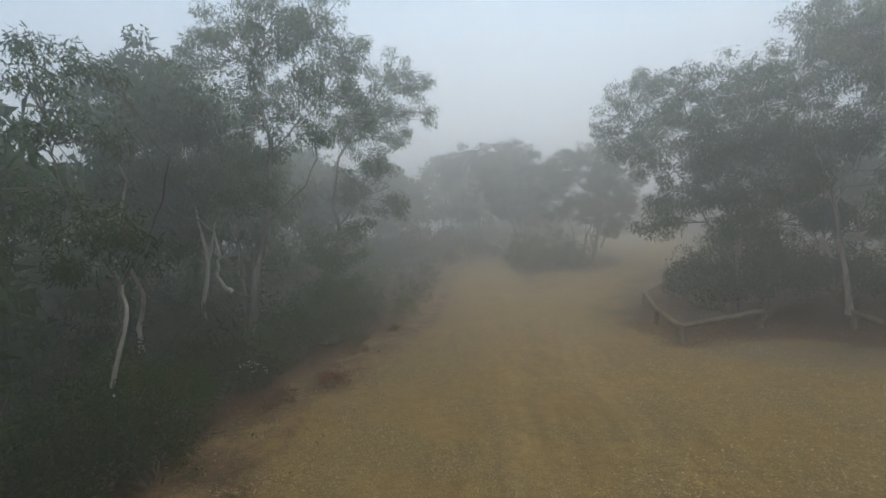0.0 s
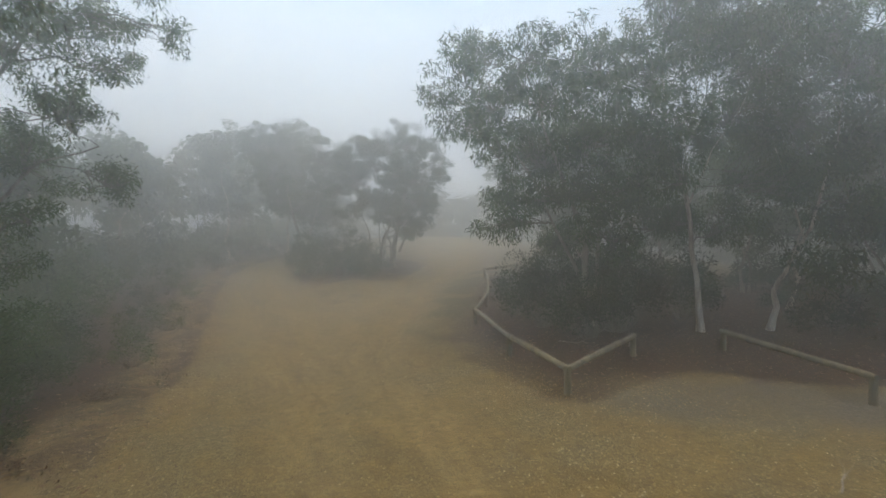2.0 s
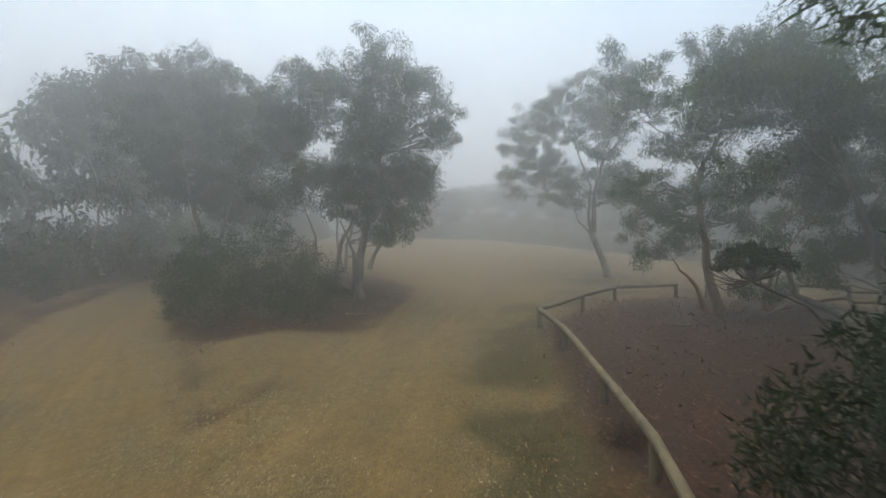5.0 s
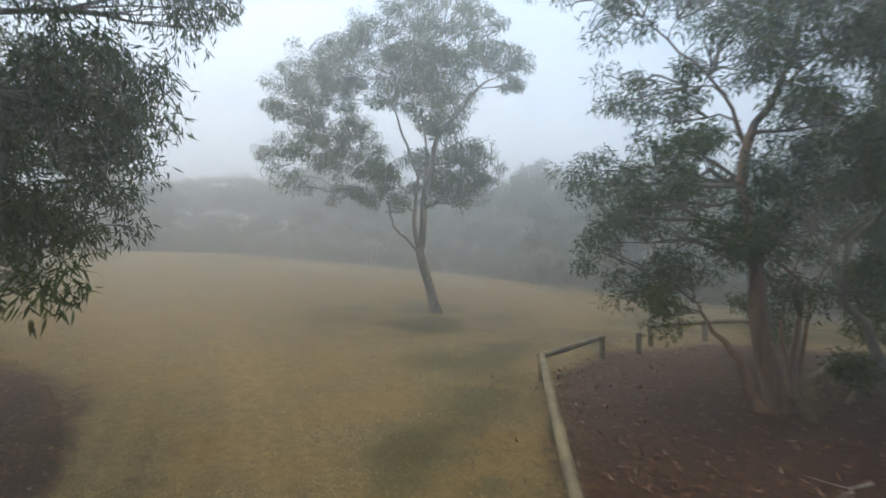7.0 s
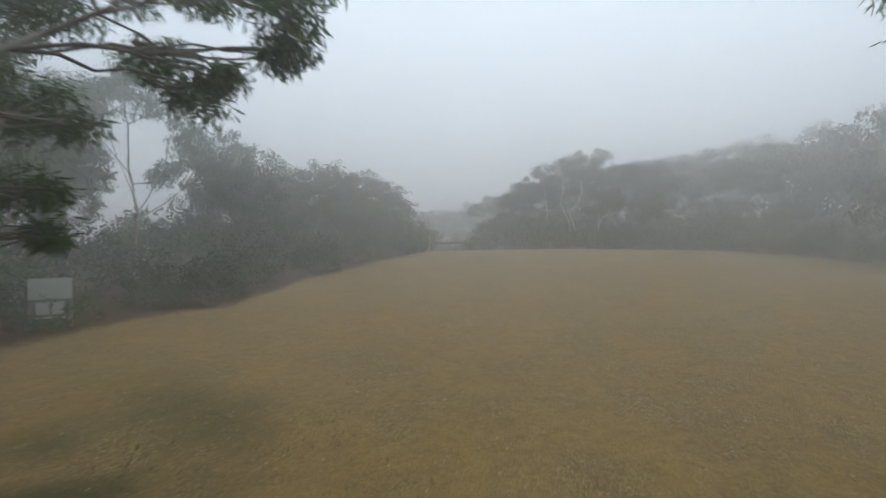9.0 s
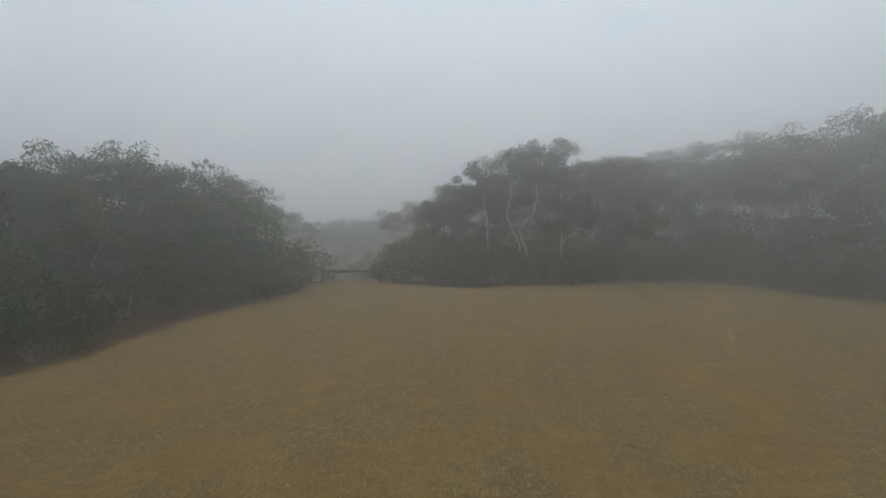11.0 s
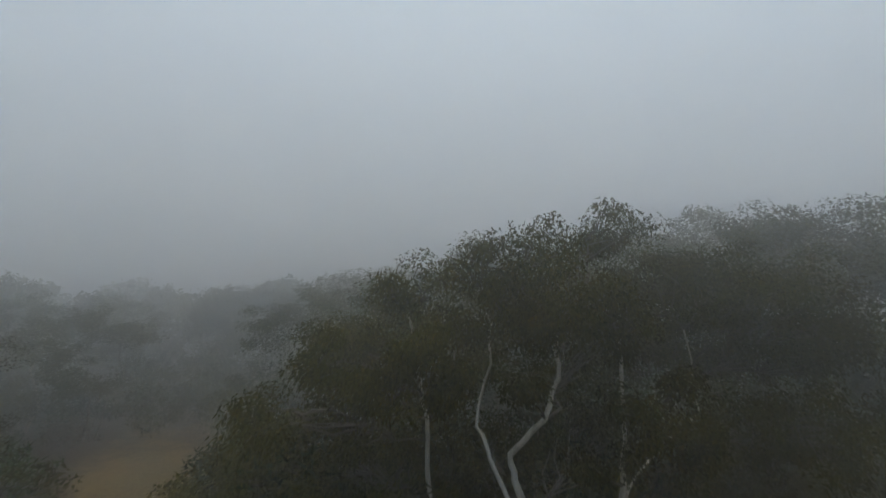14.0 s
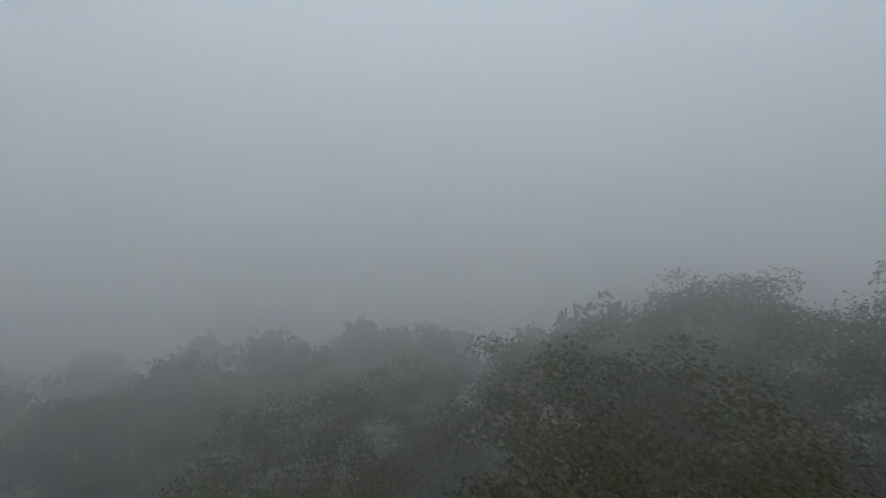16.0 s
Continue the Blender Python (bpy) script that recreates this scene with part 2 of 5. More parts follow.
def leaf_material(name, dark, light, dry, dry_share=0.06, through_light=0.4):
    m, n, l, b = mat(name)
    g = n.new("ShaderNodeNewGeometry")
    r = ramp(n, [(0.0, dark), (0.6, light), (1.0 - dry_share, light), (1.0, dry)])
    l.new(g.outputs["Random Per Island"], r.inputs[0])
    o = n.new("ShaderNodeObjectInfo")
    shade = n.new("ShaderNodeHueSaturation")
    v = n.new("ShaderNodeMapRange")
    v.inputs["To Min"].default_value, v.inputs["To Max"].default_value = 0.8, 1.2
    l.new(o.outputs["Random"], v.inputs["Value"])
    l.new(v.outputs[0], shade.inputs["Value"])
    l.new(r.outputs[0], shade.inputs["Color"])
    l.new(shade.outputs[0], b.inputs["Base Color"])
    b.inputs["Roughness"].default_value = 0.6
    b.inputs["Specular IOR Level"].default_value = 0.1
    if through_light:
        glow = n.new("ShaderNodeBsdfTranslucent")
        l.new(shade.outputs[0], glow.inputs["Color"])
        both = n.new("ShaderNodeMixShader")
        both.inputs[0].default_value = through_light
        l.new(b.outputs[0], both.inputs[1])
        l.new(glow.outputs[0], both.inputs[2])
        l.new(both.outputs[0], next(q for q in n if q.type == "OUTPUT_MATERIAL").inputs["Surface"])
    return m


def plain_material(name, a, c, scale, rough=0.8, bump=0.3):
    m, n, l, b = mat(name)
    co = n.new("ShaderNodeTexCoord")
    t = node(n, "ShaderNodeTexNoise", Scale=scale, Detail=7.0, Roughness=0.7)
    l.new(co.outputs["Object"], t.inputs["Vector"])
    r = ramp(n, [(0.35, a), (0.65, c)])
    l.new(t.outputs["Fac"], r.inputs[0])
    l.new(r.outputs[0], b.inputs["Base Color"])
    b.inputs["Roughness"].default_value = rough
    bumped(n, l, t.outputs["Fac"], bump, 0.02, b)
    return m


GROUND = ground_material()
BARK_TWIG = bark_material("dull_twig_bark", (0.14, 0.115, 0.085), (0.05, 0.038, 0.028), (0.09, 0.07, 0.05))
BARK_WHITE = bark_material("pale_gum_bark", (0.5, 0.45, 0.37), (0.12, 0.085, 0.06), (0.30, 0.24, 0.18))
BARK_PALE = bark_material("bleached_gum_bark", (0.56, 0.51, 0.43), (0.2, 0.155, 0.115), (0.42, 0.37, 0.29))
BARK_GREY = bark_material("grey_gum_bark", (0.28, 0.24, 0.19), (0.06, 0.045, 0.035), (0.15, 0.12, 0.09))
BARK_RED = bark_material("rusty_gum_bark", (0.30, 0.165, 0.085), (0.075, 0.036, 0.02), (0.19, 0.095, 0.05))
LEAF_GUM = leaf_material("gum_leaf", (0.014, 0.032, 0.005), (0.046, 0.086, 0.012), (0.12, 0.1, 0.025))
LEAF_FRESH = leaf_material("fresh_gum_leaf", (0.015, 0.036, 0.005), (0.055, 0.105, 0.014), (0.13, 0.12, 0.03))
LEAF_HILL = leaf_material("hill_gum_leaf", (0.031, 0.03, 0.0025), (0.08, 0.07, 0.0045), (0.14, 0.1, 0.009), 0.1)
LEAF_HEATH = leaf_material("heath_leaf", (0.005, 0.015, 0.0022), (0.018, 0.043, 0.007), (0.06, 0.05, 0.016))
LEAF_RUST = leaf_material("rusty_leaf", (0.05, 0.03, 0.016), (0.11, 0.06, 0.03), (0.2, 0.11, 0.06))
LEAF_RED = leaf_material("brick_red_leaf", (0.07, 0.016, 0.006), (0.19, 0.045, 0.014), (0.26, 0.1, 0.04), 0.1)
LEAF_DEAD = leaf_material("fallen_leaf", (0.045, 0.016, 0.007), (0.12, 0.05, 0.023), (0.33, 0.225, 0.14), 0.22, 0)
TIMBER = bark_material("weathered_barrier_timber", (0.18, 0.138, 0.07), (0.055, 0.04, 0.02), (0.115, 0.088, 0.045))
LEAF_PALE = leaf_material("bleached_leaf", (0.16, 0.11, 0.055), (0.3, 0.22, 0.12), (0.4, 0.33, 0.22), 0.2)
LEAF_SOFT = leaf_material("soft_heath_leaf", (0.008, 0.021, 0.003), (0.026, 0.055, 0.007), (0.07, 0.065, 0.016))
STONE = leaf_material("pale_pebble", (0.14, 0.095, 0.036), (0.29, 0.21, 0.09), (0.45, 0.38, 0.24), 0.18, 0)
TWIG = plain_material("dry_twig", (0.12, 0.085, 0.06), (0.32, 0.26, 0.2), 20)
FLOWER = plain_material("white_blossom", (0.55, 0.55, 0.5), (0.7, 0.7, 0.66), 30)
BOARD = plain_material("pale_green_sign_board", (0.36, 0.38, 0.32), (0.46, 0.48, 0.42), 9, 0.6, 0.05)
BOARD_DARK = plain_material("brown_sign_panel", (0.13, 0.11, 0.085), (0.2, 0.17, 0.13), 12, 0.6, 0.05)
PAPER = plain_material("faded_paper", (0.42, 0.42, 0.39), (0.52, 0.52, 0.48), 14, 0.7, 0.02)


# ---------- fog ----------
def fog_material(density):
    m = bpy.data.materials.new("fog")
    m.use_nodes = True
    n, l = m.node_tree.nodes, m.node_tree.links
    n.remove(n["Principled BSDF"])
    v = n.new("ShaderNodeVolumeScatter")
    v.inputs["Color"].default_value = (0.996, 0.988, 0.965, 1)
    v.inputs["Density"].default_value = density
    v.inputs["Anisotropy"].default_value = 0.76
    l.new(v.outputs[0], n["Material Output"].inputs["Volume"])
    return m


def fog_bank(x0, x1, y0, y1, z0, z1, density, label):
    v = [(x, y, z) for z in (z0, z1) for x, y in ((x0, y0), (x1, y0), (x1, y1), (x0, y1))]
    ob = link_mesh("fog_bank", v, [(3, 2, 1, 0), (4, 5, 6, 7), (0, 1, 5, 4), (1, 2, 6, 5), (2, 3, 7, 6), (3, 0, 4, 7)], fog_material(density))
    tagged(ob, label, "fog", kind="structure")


fog_bank(-290, 310, -270, 330, -14, FOG_TOP, FOG, "thin pale grey fog lying over the whole clearing")
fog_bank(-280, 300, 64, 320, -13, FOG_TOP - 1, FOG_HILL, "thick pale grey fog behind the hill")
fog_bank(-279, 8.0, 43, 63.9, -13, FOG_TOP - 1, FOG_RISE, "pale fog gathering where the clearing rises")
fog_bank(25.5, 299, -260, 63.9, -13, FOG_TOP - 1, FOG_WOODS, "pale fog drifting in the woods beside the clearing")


# ---------- the ground, one sheet to the horizon ----------
TRACK_RIGHT = [(1.6, -8), (1.8, 4), (2.1, 11), (3.2, 17), (5.6, 22.5), (8.6, 27.5), (12, 32), (15.5, 38), (17.6, 46), (17.5, 56), (17.1, 66)]
TRACK_LEFT = [(2.1, 11), (2.2, 17), (2.0, 24), (2.2, 31), (3.4, 39), (6.5, 42)]


def build_ground():
    def steps(lo, hi, step, far):
        fine = list(np.arange(lo, hi + 1e-6, step))
        out, d = [], step
        while hi + sum(out, 0) < far:
            d *= 1.35
            out.append(d)
        after = list(hi + np.cumsum(out))
        before = list(lo - np.cumsum(out))[::-1]
        return np.array(before + fine + after)

    xs, ys = steps(-12, 40, 0.26, 1500), steps(-6, 64, 0.26, 1500)
    X, Y = np.meshgrid(xs, ys)
    rough = np.array([noise.noise((x * 0.7, y * 0.7, 0)) + 0.5 * noise.noise((x * 2.1, y * 2.1, 5)) for x, y in zip(X.ravel(), Y.ravel())]).reshape(X.shape)
    near = np.array([noise.noise((x * 0.23, y * 0.23, 9)) for x, y in zip(X.ravel(), Y.ravel())]).reshape(X.shape)
    o, i, b = inside(OPEN, X, Y), inside(ISLAND, X, Y), inside(BLOCK, X, Y)
    road = np.minimum(np.minimum(o, -i), -b) + np.where(X < 2, 0.5, 0.25) * rough
    mound = np.minimum(i, 29.3 - 0.25 * (X - 6) - Y)
    gravel = np.clip(0.5 + np.maximum(road / 0.9, np.clip(mound / 0.9, -1, 0.2)), 0, 1)
    gravel *= np.clip((68.5 - Y) / 3.0, 0, 1)
    litter = np.clip(0.5 + np.maximum(np.maximum(np.minimum(i, Y - 29.0 + 0.25 * (X - 6)) - 0.3, b), np.where(o < -0.2, np.minimum(-o - 0.3, np.where((X < 3) & (Y < 44), np.clip(-o - 1.3, -0.35 + 0.35 * rough, 1), 9)), -1)) / 1.3 + 0.25 * rough, 0, 1)
    scarp = np.exp(-((o + 0.1) / 0.26) ** 2) * (X < 5) * np.clip((Y - 8) / 6, 0.25, 1) * (Y < 42) * np.clip(0.72 + 0.7 * near + 0.5 * rough, 0, 1)
    litter = np.maximum(litter, 1.0 * scarp)
    # litter spilling out past the barrier's corner, and round the bare mound on the island's tip
    corner = np.clip(1.2 - np.hypot((X - 8.6) / 2.6, (Y - 13.6) / 1.5), 0, 1)
    hump = np.hypot((X - 5.9) / 1.15, (Y - 28.4) / 1.0)
    # spilled litter, widened toward the road so its dark colour paints tree shade
    spill = np.clip(0.95 + ((X - 8.7) * 0.79 + (Y - 13.1) * 0.61) / 1.2 + 0.7 * rough, 0, 1) * (X > 6.5) * (X < 17) * (Y < 18) * (Y > 7)
    hem = np.clip(1.1 + b / 1.2 + 0.5 * rough, 0, 0.62) * (X < 9.5) * (Y < 23) * (Y > 12)
    litter = np.maximum.reduce([litter * np.clip(1.3 * hump - 0.6 + 0.4 * rough, 0, 1), corner, spill, hem])
    foot = np.clip((1.3 - o) / 1.3 + 0.3 * rough, 0, 1) * np.clip((Y - 54.5) / 2, 0, 1) * np.clip((X - 18.8) / 1.0, 0, 1)
    litter = np.maximum(litter, 0.85 * foot)
    # the grassy strips: along the barrier, under the lone tree, on the island's tip and at the back of the block
    strip = 1.35 * np.clip(1.0 - np.abs(b + 0.7 + 0.5 * rough) / 1.2, 0, 1) * np.clip(0.6 + (Y - 20.5) / 3.0, 0.4, 1) * ((Y > 17.5) & (Y < 31) & (X < 17))
    under = np.clip(1.35 - np.hypot((X - 20.6) / 3.6, (Y - 34.2) / 2.6), 0, 1)
    patch = 1.2 * np.maximum(np.clip(1.3 - np.hypot((X - 16.2) / 3.3, (Y - 30.1) / 1.6), 0, 1), np.clip(1.2 - np.hypot((X - 21.4) / 2.0, (Y - 29.1) / 1.1), 0, 1))
    tip = np.clip(1.2 - np.hypot((X - 5.2) / 1.3, (Y - 27.0) / 2.6), 0, 1) * 0.6 * np.clip(1.6 * hump - 0.9, 0, 1)
    rim = np.exp(-((i - 0.3) / 0.35) ** 2) * (Y < 33) * np.clip(0.8 + 0.7 * rough + 0.5 * near, 0, 1)
    litter = np.maximum(litter, 0.75 * rim)
    west = np.clip(1.3 - np.hypot((X - 10.4) / 2.2, (Y - 39.2) / 2.6), 0, 1) * 0.85
    lawn = np.clip(0.5 + np.minimum(inside([(17, 31), (24, 30), (31, 30), (32, 20), (24, 19), (22.8, 27)], X, Y), 3) / 2, 0, 1) * 0.9
    grass = np.clip(np.maximum.reduce([strip, under, patch, tip, west, lawn]) * (0.72 + 0.8 * near + 1.5 * rough), 0, 1)
    # grey gravel of the parking bay, with tree shade painted in, in front of the litter under its rail
    along, over = (X - 8.0) * 0.84 - (Y - 11.2) * 0.54, (X - 8.0) * 0.54 + (Y - 11.2) * 0.84
    bay = np.clip(1.9 - np.hypot((along - 0.4) / 2.2, (over + 0.1) / 0.8), 0, 1) * np.clip(1.0 + 0.3 * near + 0.55 * rough, 0, 1)
    # the road's crown, its wheel tracks and the low bank on its outer side
    centre = 1.9 + 0.02 * Y
    rut = np.where((Y < 26) & (Y > -8), np.exp(-((np.abs(X - centre) - 0.85) / 0.28) ** 2), 0)
    bank = np.exp(-((o + 0.5) / 0.45) ** 2) * (Y < 44) * (X < 6)
    Z = height(X, Y) + 0.03 * rough - 0.018 * rut + np.where(Y < 15, 0.06, 0.13) * bank * (0.7 + 1.3 * rough) + 0.12 * np.clip(i / 1.5, 0, 1) + 0.05 * np.clip(b / 1.0, 0, 1) + 0.15 * np.exp(-(hump / 0.85) ** 2)
    ny, nx = X.shape
    me = bpy.data.meshes.new("ground")
    me.vertices.add(nx * ny)
    me.vertices.foreach_set("co", np.stack([X, Y, Z], -1).astype(np.float32).ravel())
    idx = np.arange(nx * ny).reshape(ny, nx)
    quads = np.stack([idx[:-1, :-1], idx[:-1, 1:], idx[1:, 1:], idx[1:, :-1]], -1).reshape(-1, 4)
    me.loops.add(quads.size)
    me.loops.foreach_set("vertex_index", quads.astype(np.int32).ravel())
    me.polygons.add(len(quads))
    me.polygons.foreach_set("loop_start", np.arange(len(quads), dtype=np.int32) * 4)
    me.update(calc_edges=True)
    me.shade_smooth()
    worn, across = np.zeros(X.shape), np.full(X.shape, 99.0)
    for line in (TRACK_RIGHT, TRACK_LEFT):
        d = np.full(X.shape, 99.0)
        for (ax, ay), (bx, by) in zip(line, line[1:]):
            ex, ey = bx - ax, by - ay
            s = np.clip(((X - ax) * ex + (Y - ay) * ey) / (ex * ex + ey * ey), 0, 1)
            d = np.minimum(d, np.hypot(X - ax - s * ex, Y - ay - s * ey))
        worn = np.maximum(worn, np.exp(-((d - 0.8) / 0.3) ** 2))
        across = np.minimum(across, d)
    worn = np.clip(worn * (0.5 + 0.5 * near + 0.35 * rough), 0, 0.8) * np.clip((40 - Y) / 8, 0.15, 1)
    driven = np.exp(-(across / 2.3) ** 2) * np.clip((37 - Y) / 8, 0, 1) * 0.9
    me.attributes.new("driven", "FLOAT", "POINT").data.foreach_set("value", driven.astype(np.float32).ravel())
    me.attributes.new("across", "FLOAT", "POINT").data.foreach_set("value", across.astype(np.float32).ravel())
    me.attributes.new("track", "FLOAT", "POINT").data.foreach_set("value", worn.astype(np.float32).ravel())
    layer = me.color_attributes.new("cover", "FLOAT_COLOR", "POINT")
    layer.data.foreach_set("color", np.stack([gravel, litter, grass, bay], -1).astype(np.float32).ravel())
    me.materials.append(GROUND)
    tagged(new("ground", me), "tan gravel road and clearing with reddish leaf litter and thin olive grass", "ground", kind="structure")


build_ground()


def lift(x, y):
    """Height of the ground sheet with its island and block raised."""
    i, b = inside(ISLAND, x, y), inside(BLOCK, x, y)
    return float(height(x, y) + 0.12 * np.clip(i / 1.5, 0, 1) + 0.05 * np.clip(b, 0, 1))


# ---------- plans of the single trees: place, trunks and limbs, lobes of the crown ----------
LONE = dict(at=(21.35, 34.5),
    stems=[[(0.0, -0.05, 0.05), (-0.5, -0.09, 0.84), (-0.95, -0.22, 1.42), (-1.25, -0.31, 1.83), (-1.36, -0.5, 2.49), (-1.43, -0.58, 3.14), (-1.44, -0.74, 3.78), (-1.21, -0.92, 4.91), (-0.75, -1.27, 5.56), (-0.4, -1.62, 6.26), (-0.18, -1.96, 6.53)],
           [(-1.24, -0.3, 1.85), (-1.41, -0.25, 2.49), (-1.43, -0.3, 3.15), (-1.43, -0.4, 3.81), (-1.56, -0.28, 4.46), (-1.75, -0.09, 5.11), (-1.93, 0.02, 5.73), (-2.31, 0.22, 6.44), (-2.52, 0.37, 7.17)],
           [(-1.22, -0.26, 1.8), (-1.3, 0.14, 2.21), (-1.36, 0.51, 2.52), (-1.31, 0.71, 3.09), (-1.25, 0.98, 3.46), (-1.34, 1.31, 4.12), (-1.53, 1.79, 4.48), (-1.74, 2.47, 4.58)],
           [(-1.42, -0.59, 2.98), (-1.48, -1.06, 3.13), (-1.45, -1.47, 3.06), (-1.39, -1.93, 3.21)],
           [(-1.42, -0.6, 3.4), (-1.13, -0.48, 4.51), (-0.95, -0.22, 5.96), (-0.81, -0.06, 7.28)]],
    lobes=[(-1.8, 3.0, 7.4, 1.01), (-2.9, 2.9, 6.3, 0.79), (-1.4, 2.4, 6.8, 0.89), (-3.8, 2.5, 5.7, 0.41), (-2.5, 2.7, 5.7, 0.64), (-2.3, 1.4, 5.5, 0.62), (-2.8, 3.9, 4.7, 0.46), (-3.3, 2.1, 4.7, 0.69), (-1.7, 2.5, 4.8, 0.77), (-1.9, 1.4, 4.8, 0.67),
           (-1.4, 1.2, 4.3, 0.75), (-2.0, 0.3, 3.8, 0.54), (-1.9, 0.1, 3.3, 0.33), (-1.7, 2.1, 3.6, 0.43), (-1.4, 1.4, 3.3, 0.36), (-3.1, 2.6, 3.8, 0.4), (-1.2, 1.1, 7.3, 0.79), (-0.7, 0.2, 7.7, 0.9), (-1.6, -1.4, 6.9, 0.78), (-0.3, -1.8, 7.4, 0.77),
           (0.4, -2.4, 7.1, 0.6), (-0.6, 0.1, 6.7, 0.9), (-0.7, -0.9, 6.2, 0.75), (-2.0, -1.1, 5.2, 0.6), (-0.9, -1.2, 5.1, 0.48), (-1.8, 0.1, 6.1, 0.54), (0.0, -2.6, 6.3, 0.21), (-0.2, -0.5, 4.3, 0.82), (-1.0, -1.7, 4.3, 0.62), (-1.0, -2.2, 3.9, 0.46),
           (-1.2, -0.7, 3.5, 0.48), (-0.6, -1.2, 3.5, 0.59), (0.4, -1.5, 3.7, 0.43), (-1.3, -0.3, 4.4, 0.33), (-2.0, -0.5, 8.0, 0.72), (-0.1, -0.7, 8.8, 0.82), (-2.2, 0.8, 7.8, 0.63), (-0.1, -1.7, 8.3, 0.55), (-2.2, 1.6, 7.5, 0.63)])
ISLE = dict(at=(9.14, 32.19),
    stems=[[(-0.01, 0.0, 0.13),(0.11, 0.06, 1.11),(0.31, 0.07, 2.24),(0.65, -0.02, 3.68),(0.82, 0.01, 5.44),(0.74, 0.19, 6.78)],
           [(0.05, -0.03, 0.2),(-0.03, 0.26, 1.25),(-0.31, 0.68, 2.25)],
           [(-0.67, 0.4, 0.76),(-0.47, 0.1, 1.54),(-0.22, -0.24, 2.22),(-0.09, -0.5, 3.57)],
           [(-1.03, 0.62, 0.83),(-1.12, 0.5, 1.81),(-1.45, 0.53, 2.5),(-1.59, 0.44, 3.58)],
           [(0.29, -0.18, 0.83),(0.59, -0.17, 1.53),(1.14, -0.32, 2.24)]],
    lobes=[(-0.9, 1.2, 6.8, 0.7), (-0.3, 0.6, 6.4, 1.0), (-1.6, 0.5, 6.4, 0.8), (-2.3, 0.6, 5.6, 0.65), (-2.0, 0.5, 4.7, 0.7), (-1.3, 0.4, 5.4, 0.9), (-1.1, 0.3, 3.7, 0.6), (-3.0, 0.3, 4.1, 0.5), (-2.8, 0.2, 2.9, 0.5), (-2.0, 0.3, 3.0, 0.5), (-1.5, 0.3, 3.4, 0.5), (0.3, -1.0, 6.5, 1.2), (1.8, -0.6, 6.4, 0.8), (2.2, -0.8, 5.4, 0.7), (2.3, -1.1, 4.6, 0.5), (0.5, -1.8, 4.8, 1.3), (-0.0, -0.3, 5.0, 1.2), (1.4, -1.3, 3.7, 0.7), (2.1, -0.3, 3.2, 0.5), (1.8, 1.1, 3.9, 1.4), (0.7, 1.6, 3.9, 1.4), (1.3, -0.6, 2.4, 0.7), (0.5, -0.5, 2.6, 1.0), (-0.7, -0.6, 3.1, 0.9), (-1.9, -0.9, 3.5, 0.6), (0.3, -2.3, 1.8, 0.3)])
ISLE_BACK = dict(at=(5.42, 38.41),
    stems=[[(0.0, 0.0, -0.16),(-0.22, 0.02, 1.77),(-0.73, 0.22, 3.87),(-1.02, 0.28, 5.93)],
           [(0.15, -0.1, 0.01),(0.46, -0.26, 1.6),(0.92, -0.52, 3.54),(0.93, -0.5, 5.67)]],
    lobes=[(-2.6, 1.0, 7.3, 1.1), (-1.7, 1.5, 7.3, 1.6), (-0.3, 0.8, 7.4, 1.7), (0.8, -2.5, 6.0, 1.4), (-1.9, -1.1, 5.2, 1.4), (-0.6, 1.9, 5.6, 2.1), (1.3, -1.9, 4.7, 1.7), (2.5, -2.8, 5.0, 1.1), (0.6, 2.0, 3.8, 1.7), (-1.2, 0.6, 3.9, 1.2), (1.5, 0.7, 3.1, 1.4), (2.3, -1.5, 6.3, 0.9)])
